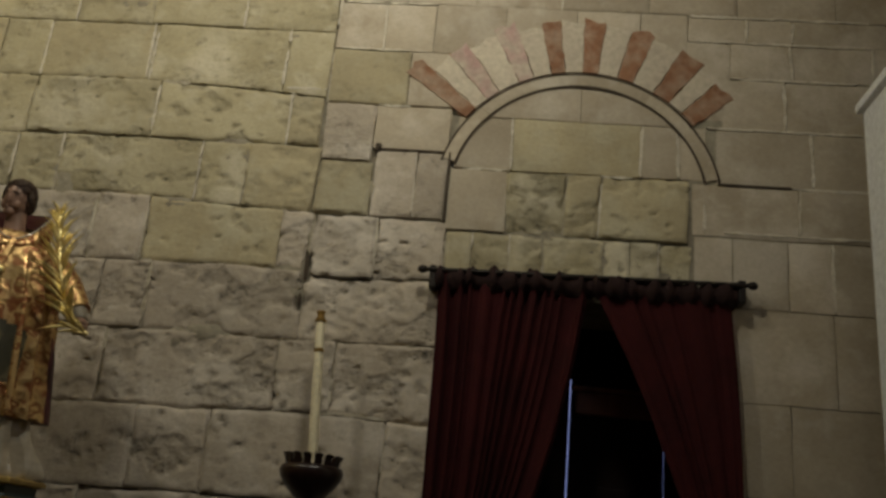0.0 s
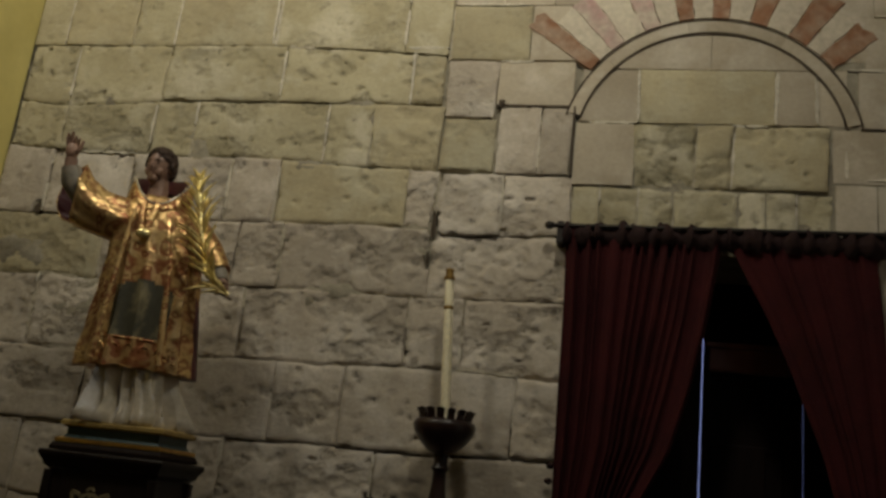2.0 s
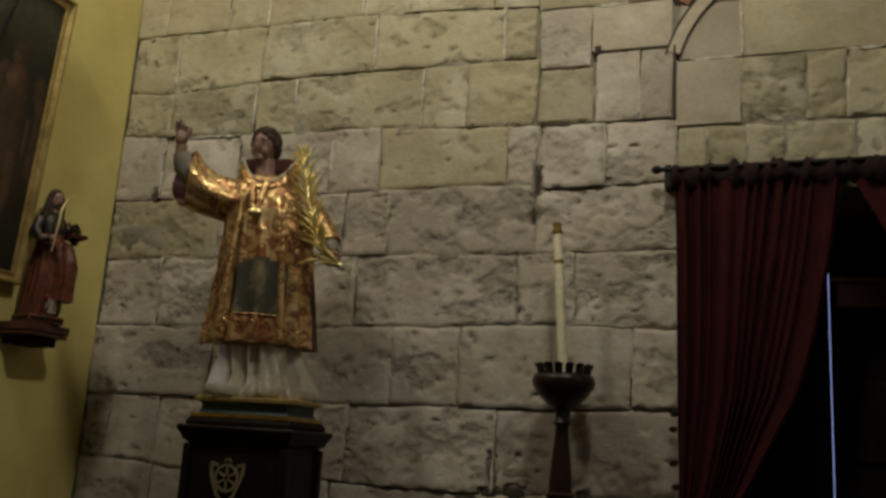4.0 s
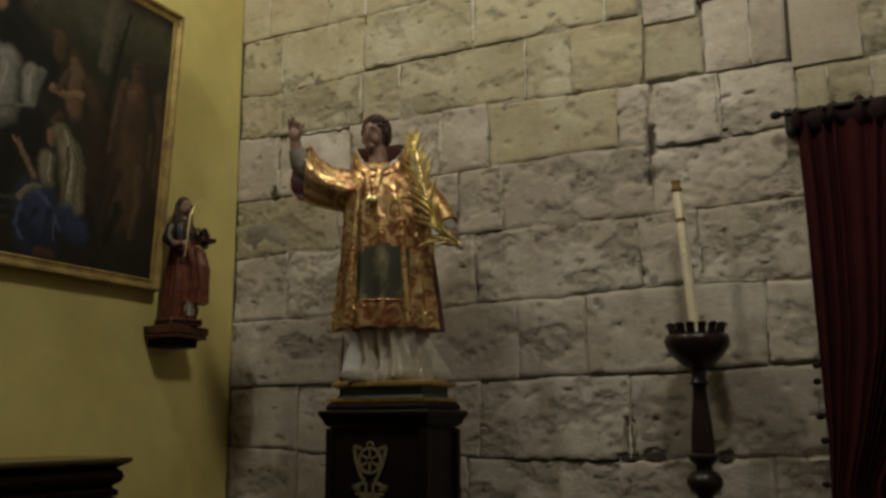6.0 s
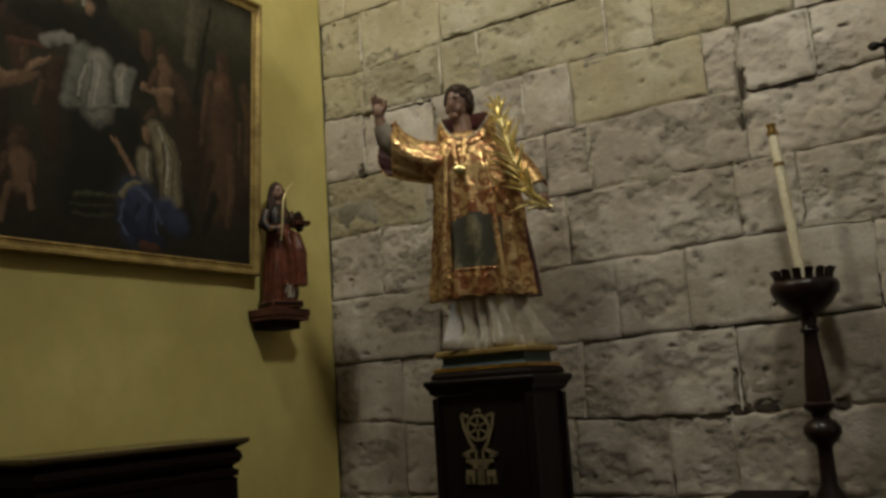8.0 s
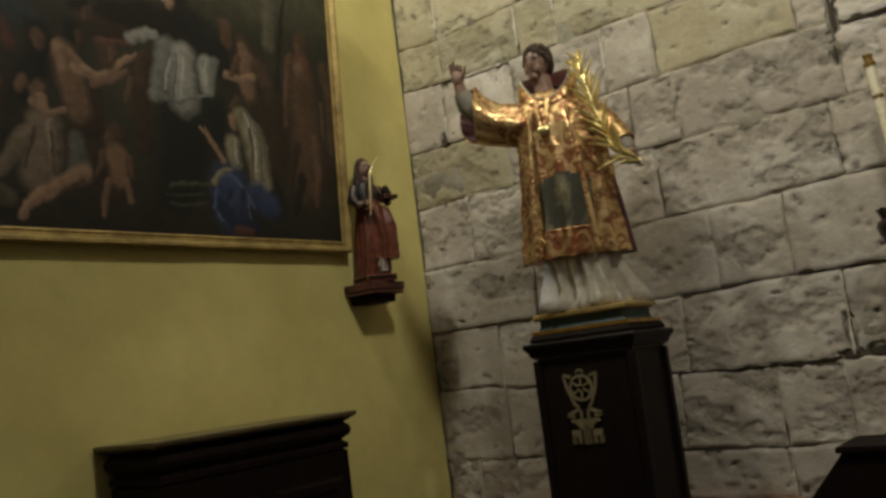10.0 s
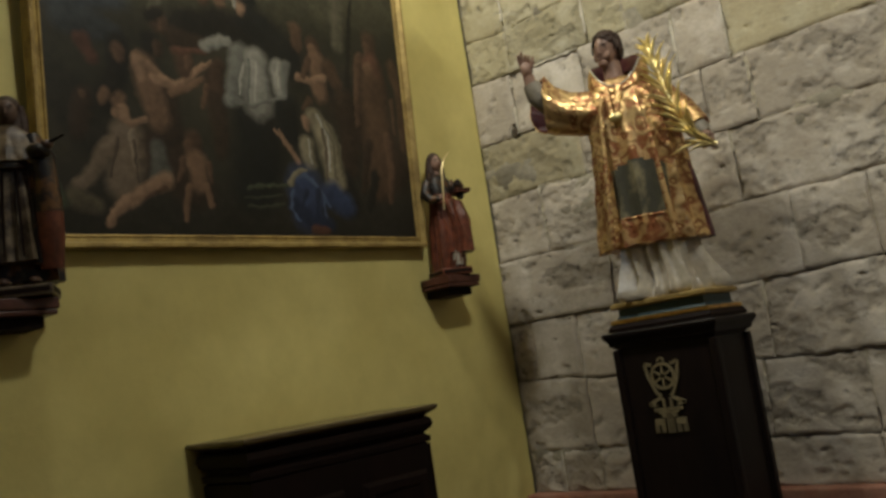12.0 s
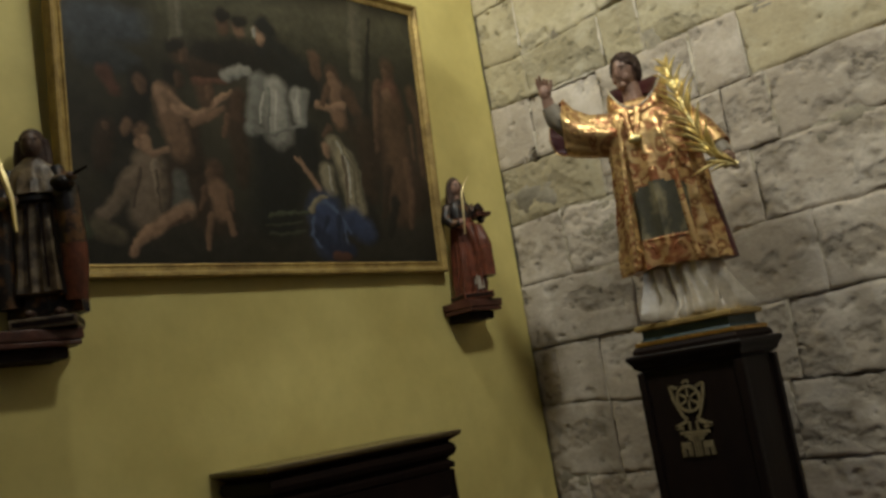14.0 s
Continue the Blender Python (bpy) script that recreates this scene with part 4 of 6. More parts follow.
    blob(bm, (0, -0.054, 0.72), (0.006, 0.010, 0.015), K, None, 8, 6)
    for sx in (-1, 1):
        tube(bm, [(sx * 0.008, -0.053, 0.741), (sx * 0.018, -0.051, 0.744), (sx * 0.028, -0.043, 0.739)], [0.003, 0.0035, 0.002], 6, H)
        blob(bm, (sx * 0.016, -0.051, 0.732), (0.006, 0.003, 0.003), H, None, 8, 6)
    blob(bm, (0, -0.051, 0.697), (0.011, 0.004, 0.003), R, None, 8, 6)
    blob(bm, (0, 0.012, 0.745), (0.051, 0.052, 0.056), H)
    loft(bm, [(0.60, 0, 0.03, 0.075, 0.05, 1), (0.66, 0, 0.026, 0.062, 0.046, 1), (0.72, 0, 0.022, 0.054, 0.044, 0.6), (0.76, 0, 0.02, 0.046, 0.04, 0.2), (0.79, 0, 0.02, 0.02, 0.02, 0)], 28, H, 0.1, 9, 0.5)
    for sx in (-1, 1):
        tube(bm, [(sx * 0.042, 0.005, 0.75), (sx * 0.05, 0.01, 0.69), (sx * 0.058, 0.0, 0.62)], [0.02, 0.022, 0.014], 8, H)
    # arms
    tube(bm, [(-0.085, 0.0, 0.60), (-0.125, -0.02, 0.52), (-0.105, -0.08, 0.475), (-0.07, -0.115, 0.48)], [0.036, 0.036, 0.03, 0.024], 12, C)
    blob(bm, (-0.062, -0.125, 0.48), (0.02, 0.02, 0.022), K)
    tube(bm, [(0.085, 0.0, 0.60), (0.125, -0.02, 0.53), (0.12, -0.08, 0.50), (0.10, -0.12, 0.51)], [0.036, 0.036, 0.03, 0.024], 12, C)
    if child:
        box(bm, 0.05, 0.16, -0.16, -0.08, 0.505, 0.53, 0.006, D)
        blob(bm, (0.095, -0.11, 0.55), (0.04, 0.035, 0.028), C, None, 12, 8)
        tube(bm, [(0.085, -0.12, 0.55), (0.09, -0.12, 0.575), (0.095, -0.12, 0.59)], [0.03, 0.026, 0.012], 10, D)
    else:
        # gathered cloak over the forearm, and its dark edges in front
        blob(bm, (0.115, -0.125, 0.535), (0.045, 0.05, 0.03), C)
        blob(bm, (0.15, -0.15, 0.55), (0.022, 0.022, 0.018), K)
        tube(bm, [(0.16, -0.16, 0.555), (0.215, -0.18, 0.575)], [0.008, 0.004], 8, D)
        tube(bm, [(0.12, -0.085, 0.53), (0.128, -0.085, 0.40), (0.127, -0.075, 0.31)], [0.04, 0.046, 0.05], 14, C)
        tube(bm, [(0.127, -0.075, 0.315), (0.125, -0.07, 0.22), (0.118, -0.05, 0.10)], [0.049, 0.05, 0.042], 14, W)
        tube(bm, [(0.085, -0.03, 0.62), (0.095, -0.065, 0.45), (0.09, -0.07, 0.25), (0.085, -0.06, 0.12)], [0.03, 0.03, 0.032, 0.028], 12, C)
        tube(bm, [(-0.09, -0.02, 0.62), (-0.13, -0.05, 0.45), (-0.13, -0.05, 0.25), (-0.125, -0.04, 0.09)], [0.035, 0.045, 0.05, 0.045], 14, C)
        for dx in (-0.022, 0.022):
            tube(bm, [(dx, -0.082, 0.48), (dx * 1.3, -0.098, 0.32), (dx * 1.5, -0.108, 0.15)], [0.005, 0.005, 0.005], 6, D)
    # thin gilt palm
    loops = []
    for x, zz, w in ((-0.065, 0.40, 0.003), (-0.055, 0.48, 0.005), (-0.046, 0.57, 0.008), (-0.038, 0.65, 0.009), (-0.008, 0.72, 0.008), (0.04, 0.765, 0.002)) if child else \
            ((-0.055, 0.36, 0.006), (-0.06, 0.48, 0.009), (-0.085, 0.58, 0.014), (-0.115, 0.68, 0.012), (-0.13, 0.80, 0.003)):
        loops.append([(x - w, -0.145, zz), (x, -0.152, zz), (x + w, -0.145, zz), (x, -0.138, zz)])
    rings(bm, loops, P)
    ob = link_mesh("small_statue", bm, [robe, cloak, SKIN if child else BACKLITFLESH, HAIR, PALEGOLD, SLEEVE if child else REDROBE, DARKWOOD], smooth=True, angle=55)
    ob.matrix_basis = pose(0.15, y, z, 0, 0, turn) @ Matrix.Diagonal((s * (0.88 if child else 1), s, s, 1))
    return tagged(ob, label, "statue")


wall_bracket(-0.69, 1.955, 0.31, 0.25, "small red-brown wooden wall bracket under a statue")
small_statue(-0.70, 1.957, 0.835, 70, REDROBE, BLACKCLOAK, True, "small carved female saint in worn red robe with gold palm")
wall_bracket(-3.535, 1.925, 0.40, 0.24, "broad red-brown wooden wall bracket under a statue")
small_statue(-3.45, 1.927, 0.92, 58, TUNIC, BLACKCLOAK, False, "small carved saint in grey-brown tunic and dark cloak")


# ---- the large painting ----
def painting():
    y0, y1, z0, z1 = -3.245, -0.875, 2.24, 3.915
    p = thing("painting", pose(0.045, (y0 + y1) / 2, z0, 0, 2.9, 0), "large dark old oil painting in a narrow gilded frame", "painting")
    w, h = (y1 - y0) / 2, z1 - z0

    def framing(prof, material, name, label):
        for side in range(4):
            bm = bmesh.new()
            loops = []
            for o, x in prof:
                a, b = -w - o, w + o
                lo, hi = -o, h + o
                q = {0: ((a, lo), (b, lo)), 1: ((b, lo), (b, hi)), 2: ((b, hi), (a, hi)), 3: ((a, hi), (a, lo))}[side]
                loops.append([(x, yy, zz) for yy, zz in q])
            loops.append(loops[0])
            rings(bm, loops, closed=False)
            part(name, bm, material, p, label if side == 0 else "")

    framing(((0.0, -0.03), (0.0, 0.020), (0.010, 0.024), (0.016, 0.016), (0.034, 0.020), (0.048, 0.045), (0.062, 0.047), (0.068, 0.035), (0.068, -0.03)), DULLGILT, "frame_rail", "narrow gilded moulding")
    m = bpy.data.materials.new("old_oil_painting")
    m.use_nodes = True
    n, l = m.node_tree.nodes, m.node_tree.links
    b = n["Principled BSDF"]
    b.inputs["Roughness"].default_value, b.inputs["Specular IOR Level"].default_value = 0.45, 0.2
    tc = n.new("ShaderNodeTexCoord")
    ny, nzz = 460, 340
    gy, gz = np.meshgrid(np.linspace(-w, w, ny), np.linspace(0, h, nzz))

    def wobble(sc, seed):
        """Smooth brush-like unevenness over the canvas."""
        g = np.random.RandomState(seed)
        ky, kz = int(2 * w * sc / 6) + 2, int(h * sc / 6) + 2
        grid = g.uniform(-0.5, 0.5, (kz + 1, ky + 1))
        fy, fz = (gy + w) / (2 * w) * (ky - 1e-6), gz / h * (kz - 1e-6)
        iy, iz = fy.astype(int), fz.astype(int)
        ty, tz = fy - iy, fz - iz
        ty, tz = ty * ty * (3 - 2 * ty), tz * tz * (3 - 2 * tz)
        return (grid[iz, iy] * (1 - ty) + grid[iz, iy + 1] * ty) * (1 - tz) + (grid[iz + 1, iy] * (1 - ty) + grid[iz + 1, iy + 1] * ty) * tz

    wy, wz = gy + 0.02 * wobble(70, 1) + 0.012 * wobble(220, 2), gz + 0.02 * wobble(70, 3) + 0.012 * wobble(220, 4)
    mixg = np.clip(0.5 + wobble(9, 5), 0, 1)[..., None]
    paint = np.array((0.018, 0.019, 0.013)) * (1 - mixg) + np.array((0.05, 0.042, 0.026)) * mixg

    tones = {"sky": (0.045, 0.055, 0.068), "sky2": (0.035, 0.042, 0.048), "ol": (0.062, 0.058, 0.034), "col": (0.095, 0.085, 0.055), "col2": (0.12, 0.11, 0.075), "dk": (0.014, 0.012, 0.010),
             "dk2": (0.022, 0.019, 0.014), "blk": (0.010, 0.011, 0.011), "red": (0.085, 0.032, 0.02), "red2": (0.12, 0.05, 0.03), "br2": (0.036, 0.021, 0.013), "br": (0.065, 0.034, 0.02),
             "brn": (0.085, 0.045, 0.024), "fl": (0.27, 0.155, 0.092), "fl2": (0.165, 0.09, 0.052), "fld": (0.10, 0.052, 0.03), "cl": (0.175, 0.125, 0.085), "cl2": (0.24, 0.18, 0.125),
             "cld": (0.105, 0.085, 0.052), "cld2": (0.09, 0.06, 0.04), "gry": (0.10, 0.10, 0.085), "wh": (0.27, 0.26, 0.225), "wh2": (0.36, 0.345, 0.30), "gw": (0.16, 0.16, 0.14), "gw2": (0.12, 0.105, 0.065),
             "crm": (0.22, 0.185, 0.115), "bl": (0.026, 0.045, 0.11), "bl2": (0.013, 0.022, 0.055), "bl3": (0.06, 0.095, 0.19), "grn": (0.055, 0.065, 0.036), "grn2": (0.04, 0.046, 0.027)}

    def stroke(tone, r0, r1, *line):
        """A plain form laid along a line, lighter towards its upper side, with a soft uneven edge."""
        nonlocal paint
        pts = [((u - 0.5) * 2.3 + 0.005, h - 0.005 - v * 1.685) for u, v in line]
        best = np.full(gy.shape, 9.0)
        side = np.zeros(gy.shape)
        for i, ((ya, za), (yb, zb)) in enumerate(zip(pts, pts[1:])):
            dy, dz = yb - ya, zb - za
            t = np.clip(((wy - ya) * dy + (wz - za) * dz) / (dy * dy + dz * dz + 1e-9), 0, 1)
            k = (i + t) / (len(pts) - 1)
            r = r0 + (r1 - r0) * k
            oy, oz = (wy - ya - t * dy) / r, (wz - za - t * dz) / r
            d = np.hypot(oy, oz)
            near = d < best
            best = np.where(near, d, best)
            side = np.where(near, 0.75 * oz - 0.5 * oy, side)
        f = np.clip((1.15 - best) / 0.6, 0, 1)[..., None]
        lift = (1 + 0.5 * np.clip(side, -1, 1) + 0.3 * grain)[..., None]
        paint = paint * (1 - f) + np.array(tones[tone]) * np.clip(lift, 0.35, 1.7) * f

    grain = wobble(160, 11) + 0.7 * wobble(420, 12)
    stroke("sky", 0.152, 0.091, (0.035, 0.281), (0.169, 0.258))
    stroke("ol", 0.219, 0.173, (0.257, 0.222), (0.590, 0.162), (0.977, 0.112))
    stroke("sky2", 0.092, 0.061, (0.037, 0.363), (0.140, 0.389))
    stroke("col", 0.065, 0.056, (0.814, -0.020), (0.789, 0.280))
    stroke("col", 0.047, 0.035, (0.252, 0.145), (0.243, 0.290))
    stroke("col2", 0.023, 0.023, (0.263, 0.155), (0.258, 0.261))
    stroke("red", 0.047, 0.041, (0.069, 0.422), (0.089, 0.474))
    stroke("dk2", 0.204, 0.204, (-0.010, 0.904), (0.390, 0.931), (1.014, 0.938))
    stroke("dk2", 0.147, 0.118, (0.029, 0.599), (0.079, 0.708))
    stroke("br2", 0.182, 0.128, (0.239, 0.741), (0.317, 0.846))
    stroke("br2", 0.220, 0.191, (0.807, 0.487), (0.957, 0.727))
    stroke("dk2", 0.168, 0.126, (0.674, 0.391), (0.813, 0.441))
    stroke("dk", 0.063, 0.089, (0.147, 0.467), (0.118, 0.598))
    stroke("dk", 0.070, 0.064, (0.151, 0.417), (0.150, 0.442))
    stroke("fld", 0.038, 0.032, (0.150, 0.433), (0.149, 0.458))
    stroke("br2", 0.059, 0.049, (0.063, 0.594), (0.046, 0.700))
    stroke("fld", 0.024, 0.020, (0.061, 0.585), (0.061, 0.596))
    stroke("br", 0.061, 0.052, (0.249, 0.312), (0.258, 0.338))
    stroke("fld", 0.034, 0.030, (0.266, 0.323), (0.263, 0.347))
    stroke("dk", 0.050, 0.045, (0.235, 0.307), (0.250, 0.296))
    stroke("br2", 0.089, 0.078, (0.255, 0.566), (0.264, 0.677))
    stroke("fl2", 0.087, 0.080, (0.209, 0.480), (0.219, 0.559), (0.237, 0.637))
    stroke("fl", 0.048, 0.033, (0.196, 0.461), (0.200, 0.513))
    stroke("fl", 0.033, 0.022, (0.225, 0.471), (0.260, 0.509))
    stroke("dk", 0.062, 0.056, (0.226, 0.389), (0.229, 0.408))
    stroke("br", 0.036, 0.031, (0.247, 0.404), (0.246, 0.427))
    stroke("fl", 0.033, 0.026, (0.231, 0.505), (0.283, 0.522), (0.333, 0.478))
    stroke("fl", 0.026, 0.017, (0.333, 0.478), (0.362, 0.444), (0.380, 0.427))
    stroke("br", 0.063, 0.053, (0.309, 0.433), (0.313, 0.468))
    stroke("fld", 0.035, 0.028, (0.321, 0.434), (0.323, 0.453))
    stroke("fl2", 0.029, 0.020, (0.271, 0.549), (0.324, 0.518), (0.363, 0.485))
    stroke("br2", 0.073, 0.060, (0.391, 0.468), (0.393, 0.598), (0.392, 0.715))
    stroke("br", 0.053, 0.044, (0.400, 0.440), (0.395, 0.507))
    stroke("fld", 0.021, 0.017, (0.371, 0.510), (0.354, 0.577))
    stroke("gry", 0.053, 0.064, (0.228, 0.732), (0.230, 0.814))
    stroke("cl", 0.100, 0.108, (0.151, 0.700), (0.151, 0.783), (0.143, 0.842))
    stroke("cl", 0.061, 0.041, (0.111, 0.734), (0.086, 0.788), (0.043, 0.847))
    stroke("cld", 0.058, 0.047, (0.032, 0.887), (0.076, 0.907))
    stroke("fl2", 0.046, 0.040, (0.143, 0.585), (0.145, 0.608))
    stroke("dk", 0.041, 0.031, (0.122, 0.564), (0.135, 0.555))
    stroke("fl", 0.029, 0.023, (0.135, 0.637), (0.167, 0.661), (0.198, 0.643))
    stroke("fl", 0.031, 0.027, (0.152, 0.617), (0.155, 0.640))
    stroke("fl2", 0.037, 0.031, (0.116, 0.574), (0.105, 0.599))
    stroke("cl2", 0.023, 0.015, (0.169, 0.687), (0.171, 0.782))
    stroke("cld2", 0.012, 0.010, (0.132, 0.703), (0.113, 0.821))
    stroke("cld2", 0.010, 0.008, (0.171, 0.710), (0.173, 0.829))
    stroke("fl", 0.053, 0.043, (0.238, 0.826), (0.180, 0.866), (0.141, 0.900))
    stroke("fl", 0.041, 0.026, (0.141, 0.900), (0.115, 0.926), (0.102, 0.958))
    stroke("fld", 0.017, 0.011, (0.237, 0.845), (0.188, 0.885))
    stroke("br", 0.053, 0.050, (0.316, 0.687), (0.321, 0.716))
    stroke("fld", 0.034, 0.029, (0.307, 0.705), (0.307, 0.725))
    stroke("fl2", 0.068, 0.061, (0.323, 0.759), (0.326, 0.833))
    stroke("fl2", 0.027, 0.020, (0.297, 0.847), (0.283, 0.945))
    stroke("fl2", 0.025, 0.018, (0.343, 0.839), (0.354, 0.894))
    stroke("fld", 0.020, 0.015, (0.292, 0.755), (0.271, 0.824))
    stroke("fld", 0.018, 0.014, (0.354, 0.757), (0.362, 0.819))
    stroke("dk", 0.129, 0.106, (0.317, 0.325), (0.392, 0.307))
    stroke("br2", 0.070, 0.053, (0.293, 0.369), (0.375, 0.372))
    stroke("fld", 0.052, 0.047, (0.379, 0.187), (0.380, 0.211))
    stroke("dk", 0.050, 0.037, (0.374, 0.169), (0.392, 0.161))
    stroke("fl2", 0.043, 0.038, (0.423, 0.194), (0.423, 0.219))
    stroke("dk", 0.045, 0.035, (0.423, 0.175), (0.439, 0.173))
    stroke("dk", 0.099, 0.112, (0.405, 0.284), (0.492, 0.299))
    stroke("blk", 0.117, 0.125, (0.510, 0.246), (0.562, 0.298), (0.596, 0.369))
    stroke("blk", 0.081, 0.054, (0.619, 0.329), (0.633, 0.412))
    stroke("fl", 0.044, 0.039, (0.478, 0.199), (0.483, 0.221))
    stroke("wh", 0.018, 0.013, (0.468, 0.191), (0.463, 0.217))
    stroke("blk", 0.058, 0.044, (0.491, 0.168), (0.511, 0.188))
    stroke("red2", 0.028, 0.021, (0.289, 0.408), (0.367, 0.395))
    stroke("wh", 0.041, 0.032, (0.375, 0.373), (0.412, 0.341), (0.437, 0.341))
    stroke("gw", 0.015, 0.010, (0.385, 0.376), (0.419, 0.355))
    stroke("blk", 0.189, 0.189, (0.497, 0.558), (0.506, 0.678), (0.484, 0.819))
    stroke("blk", 0.106, 0.079, (0.593, 0.545), (0.605, 0.642))
    stroke("gw", 0.076, 0.056, (0.467, 0.380), (0.446, 0.499), (0.433, 0.538))
    stroke("wh", 0.089, 0.115, (0.516, 0.398), (0.511, 0.488), (0.511, 0.536))
    stroke("wh", 0.053, 0.045, (0.577, 0.401), (0.581, 0.494))
    stroke("gw", 0.035, 0.027, (0.606, 0.389), (0.590, 0.504))
    stroke("gw", 0.013, 0.010, (0.493, 0.395), (0.477, 0.541))
    stroke("gw", 0.012, 0.009, (0.544, 0.400), (0.541, 0.536))
    stroke("wh2", 0.013, 0.010, (0.515, 0.405), (0.502, 0.537))
    stroke("wh2", 0.010, 0.008, (0.474, 0.412), (0.456, 0.524))
    stroke("wh2", 0.012, 0.011, (0.581, 0.393), (0.579, 0.478))
    stroke("gw", 0.015, 0.012, (0.432, 0.541), (0.497, 0.555), (0.597, 0.506))
    stroke("fld", 0.028, 0.022, (0.672, 0.506), (0.655, 0.537))
    stroke("fld", 0.047, 0.042, (0.647, 0.250), (0.649, 0.308))
    stroke("br", 0.057, 0.057, (0.699, 0.298), (0.702, 0.334))
    stroke("fl2", 0.037, 0.031, (0.697, 0.313), (0.697, 0.335))
    stroke("fl2", 0.071, 0.063, (0.706, 0.363), (0.708, 0.443), (0.714, 0.478))
    stroke("fl", 0.030, 0.025, (0.644, 0.427), (0.680, 0.440), (0.730, 0.410))
    stroke("br", 0.058, 0.049, (0.748, 0.370), (0.773, 0.432))
    stroke("fld", 0.028, 0.020, (0.679, 0.353), (0.657, 0.422))
    stroke("dk", 0.013, 0.035, (0.856, 0.055), (0.828, 0.287), (0.780, 0.593))
    stroke("br2", 0.087, 0.087, (0.793, 0.489), (0.801, 0.621), (0.791, 0.738))
    stroke("br", 0.069, 0.062, (0.904, 0.232), (0.908, 0.270))
    stroke("fld", 0.041, 0.038, (0.893, 0.258), (0.896, 0.279))
    stroke("red2", 0.094, 0.088, (0.908, 0.333), (0.914, 0.409), (0.911, 0.472))
    stroke("fl2", 0.043, 0.034, (0.894, 0.348), (0.899, 0.412))
    stroke("brn", 0.130, 0.123, (0.903, 0.427), (0.906, 0.579), (0.896, 0.791))
    stroke("fld", 0.031, 0.025, (0.863, 0.303), (0.841, 0.436), (0.833, 0.573))
    stroke("fld", 0.040, 0.028, (0.939, 0.607), (0.942, 0.728), (0.931, 0.856))
    stroke("brn", 0.048, 0.035, (0.983, 0.319), (1.007, 0.458), (1.000, 0.647))
    stroke("fld", 0.022, 0.016, (0.971, 0.463), (0.972, 0.588))
    stroke("br2", 0.039, 0.030, (0.868, 0.644), (0.827, 0.824))
    stroke("dk", 0.045, 0.039, (0.879, 0.762), (0.847, 0.881))
    stroke("dk", 0.056, 0.070, (0.767, 0.769), (0.791, 0.882))
    stroke("crm", 0.063, 0.077, (0.682, 0.565), (0.709, 0.616))
    stroke("crm", 0.089, 0.083, (0.717, 0.630), (0.733, 0.742), (0.736, 0.799))
    stroke("crm", 0.059, 0.051, (0.651, 0.665), (0.657, 0.734))
    stroke("fl", 0.035, 0.027, (0.655, 0.577), (0.655, 0.605))
    stroke("gw2", 0.011, 0.008, (0.707, 0.580), (0.740, 0.656), (0.738, 0.785))
    stroke("gw2", 0.010, 0.008, (0.726, 0.585), (0.765, 0.668), (0.760, 0.770))
    stroke("wh2", 0.012, 0.010, (0.693, 0.561), (0.723, 0.629), (0.721, 0.758))
    stroke("wh2", 0.009, 0.008, (0.660, 0.650), (0.663, 0.734))
    stroke("cld2", 0.011, 0.008, (0.708, 0.602), (0.713, 0.701), (0.709, 0.787))
    stroke("fl", 0.026, 0.019, (0.620, 0.734), (0.600, 0.700), (0.583, 0.671))
    stroke("fl", 0.017, 0.010, (0.583, 0.671), (0.566, 0.645), (0.553, 0.630))
    stroke("fl", 0.009, 0.005, (0.579, 0.658), (0.568, 0.628))
    stroke("bl", 0.145, 0.132, (0.631, 0.818), (0.643, 0.873), (0.638, 0.914))
    stroke("bl", 0.095, 0.082, (0.717, 0.843), (0.764, 0.884))
    stroke("bl2", 0.064, 0.051, (0.598, 0.888), (0.640, 0.941), (0.702, 0.954))
    stroke("bl3", 0.018, 0.010, (0.611, 0.785), (0.637, 0.777), (0.670, 0.814), (0.710, 0.892))
    stroke("bl3", 0.016, 0.010, (0.595, 0.834), (0.582, 0.901), (0.603, 0.942))
    stroke("bl2", 0.019, 0.013, (0.674, 0.830), (0.665, 0.928))
    stroke("bl2", 0.021, 0.013, (0.636, 0.832), (0.607, 0.915))
    stroke("bl3", 0.011, 0.008, (0.690, 0.850), (0.693, 0.927))
    stroke("crm", 0.026, 0.013, (0.587, 0.807), (0.602, 0.779), (0.639, 0.760))
    stroke("red", 0.034, 0.026, (0.649, 0.971), (0.693, 0.975))
    stroke("grn", 0.012, 0.014, (0.457, 0.830), (0.512, 0.824), (0.577, 0.818))
    stroke("grn2", 0.011, 0.012, (0.459, 0.894), (0.515, 0.896), (0.562, 0.889))
    stroke("grn2", 0.010, 0.010, (0.446, 0.864), (0.554, 0.857))
    stroke("grn", 0.037, 0.028, (-0.007, 0.861), (0.007, 0.904))
    stroke("dk2", 0.022, 0.018, (0.015, 1.002), (0.382, 1.006), (0.990, 0.992))
    # brown varnish: duller colours and a lifted black
    paint = paint * np.clip(0.92 + 0.35 * wobble(40, 7) + 0.2 * wobble(200, 8), 0.3, 1.4)[..., None]
    paint = 0.60 * paint + 0.13 * paint.mean(axis=2, keepdims=True) * np.array((1.15, 1.0, 0.7)) + np.array((0.004, 0.0034, 0.0024))
    attr = n.new("ShaderNodeAttribute")
    attr.attribute_name = "paint"
    l.new(attr.outputs["Color"], b.inputs["Base Color"])
    bp = n.new("ShaderNodeBump")
    bp.inputs["Strength"].default_value, bp.inputs["Distance"].default_value = 0.15, 0.005
    fine = n.new("ShaderNodeTexNoise")
    fine.inputs["Scale"].default_value = 60
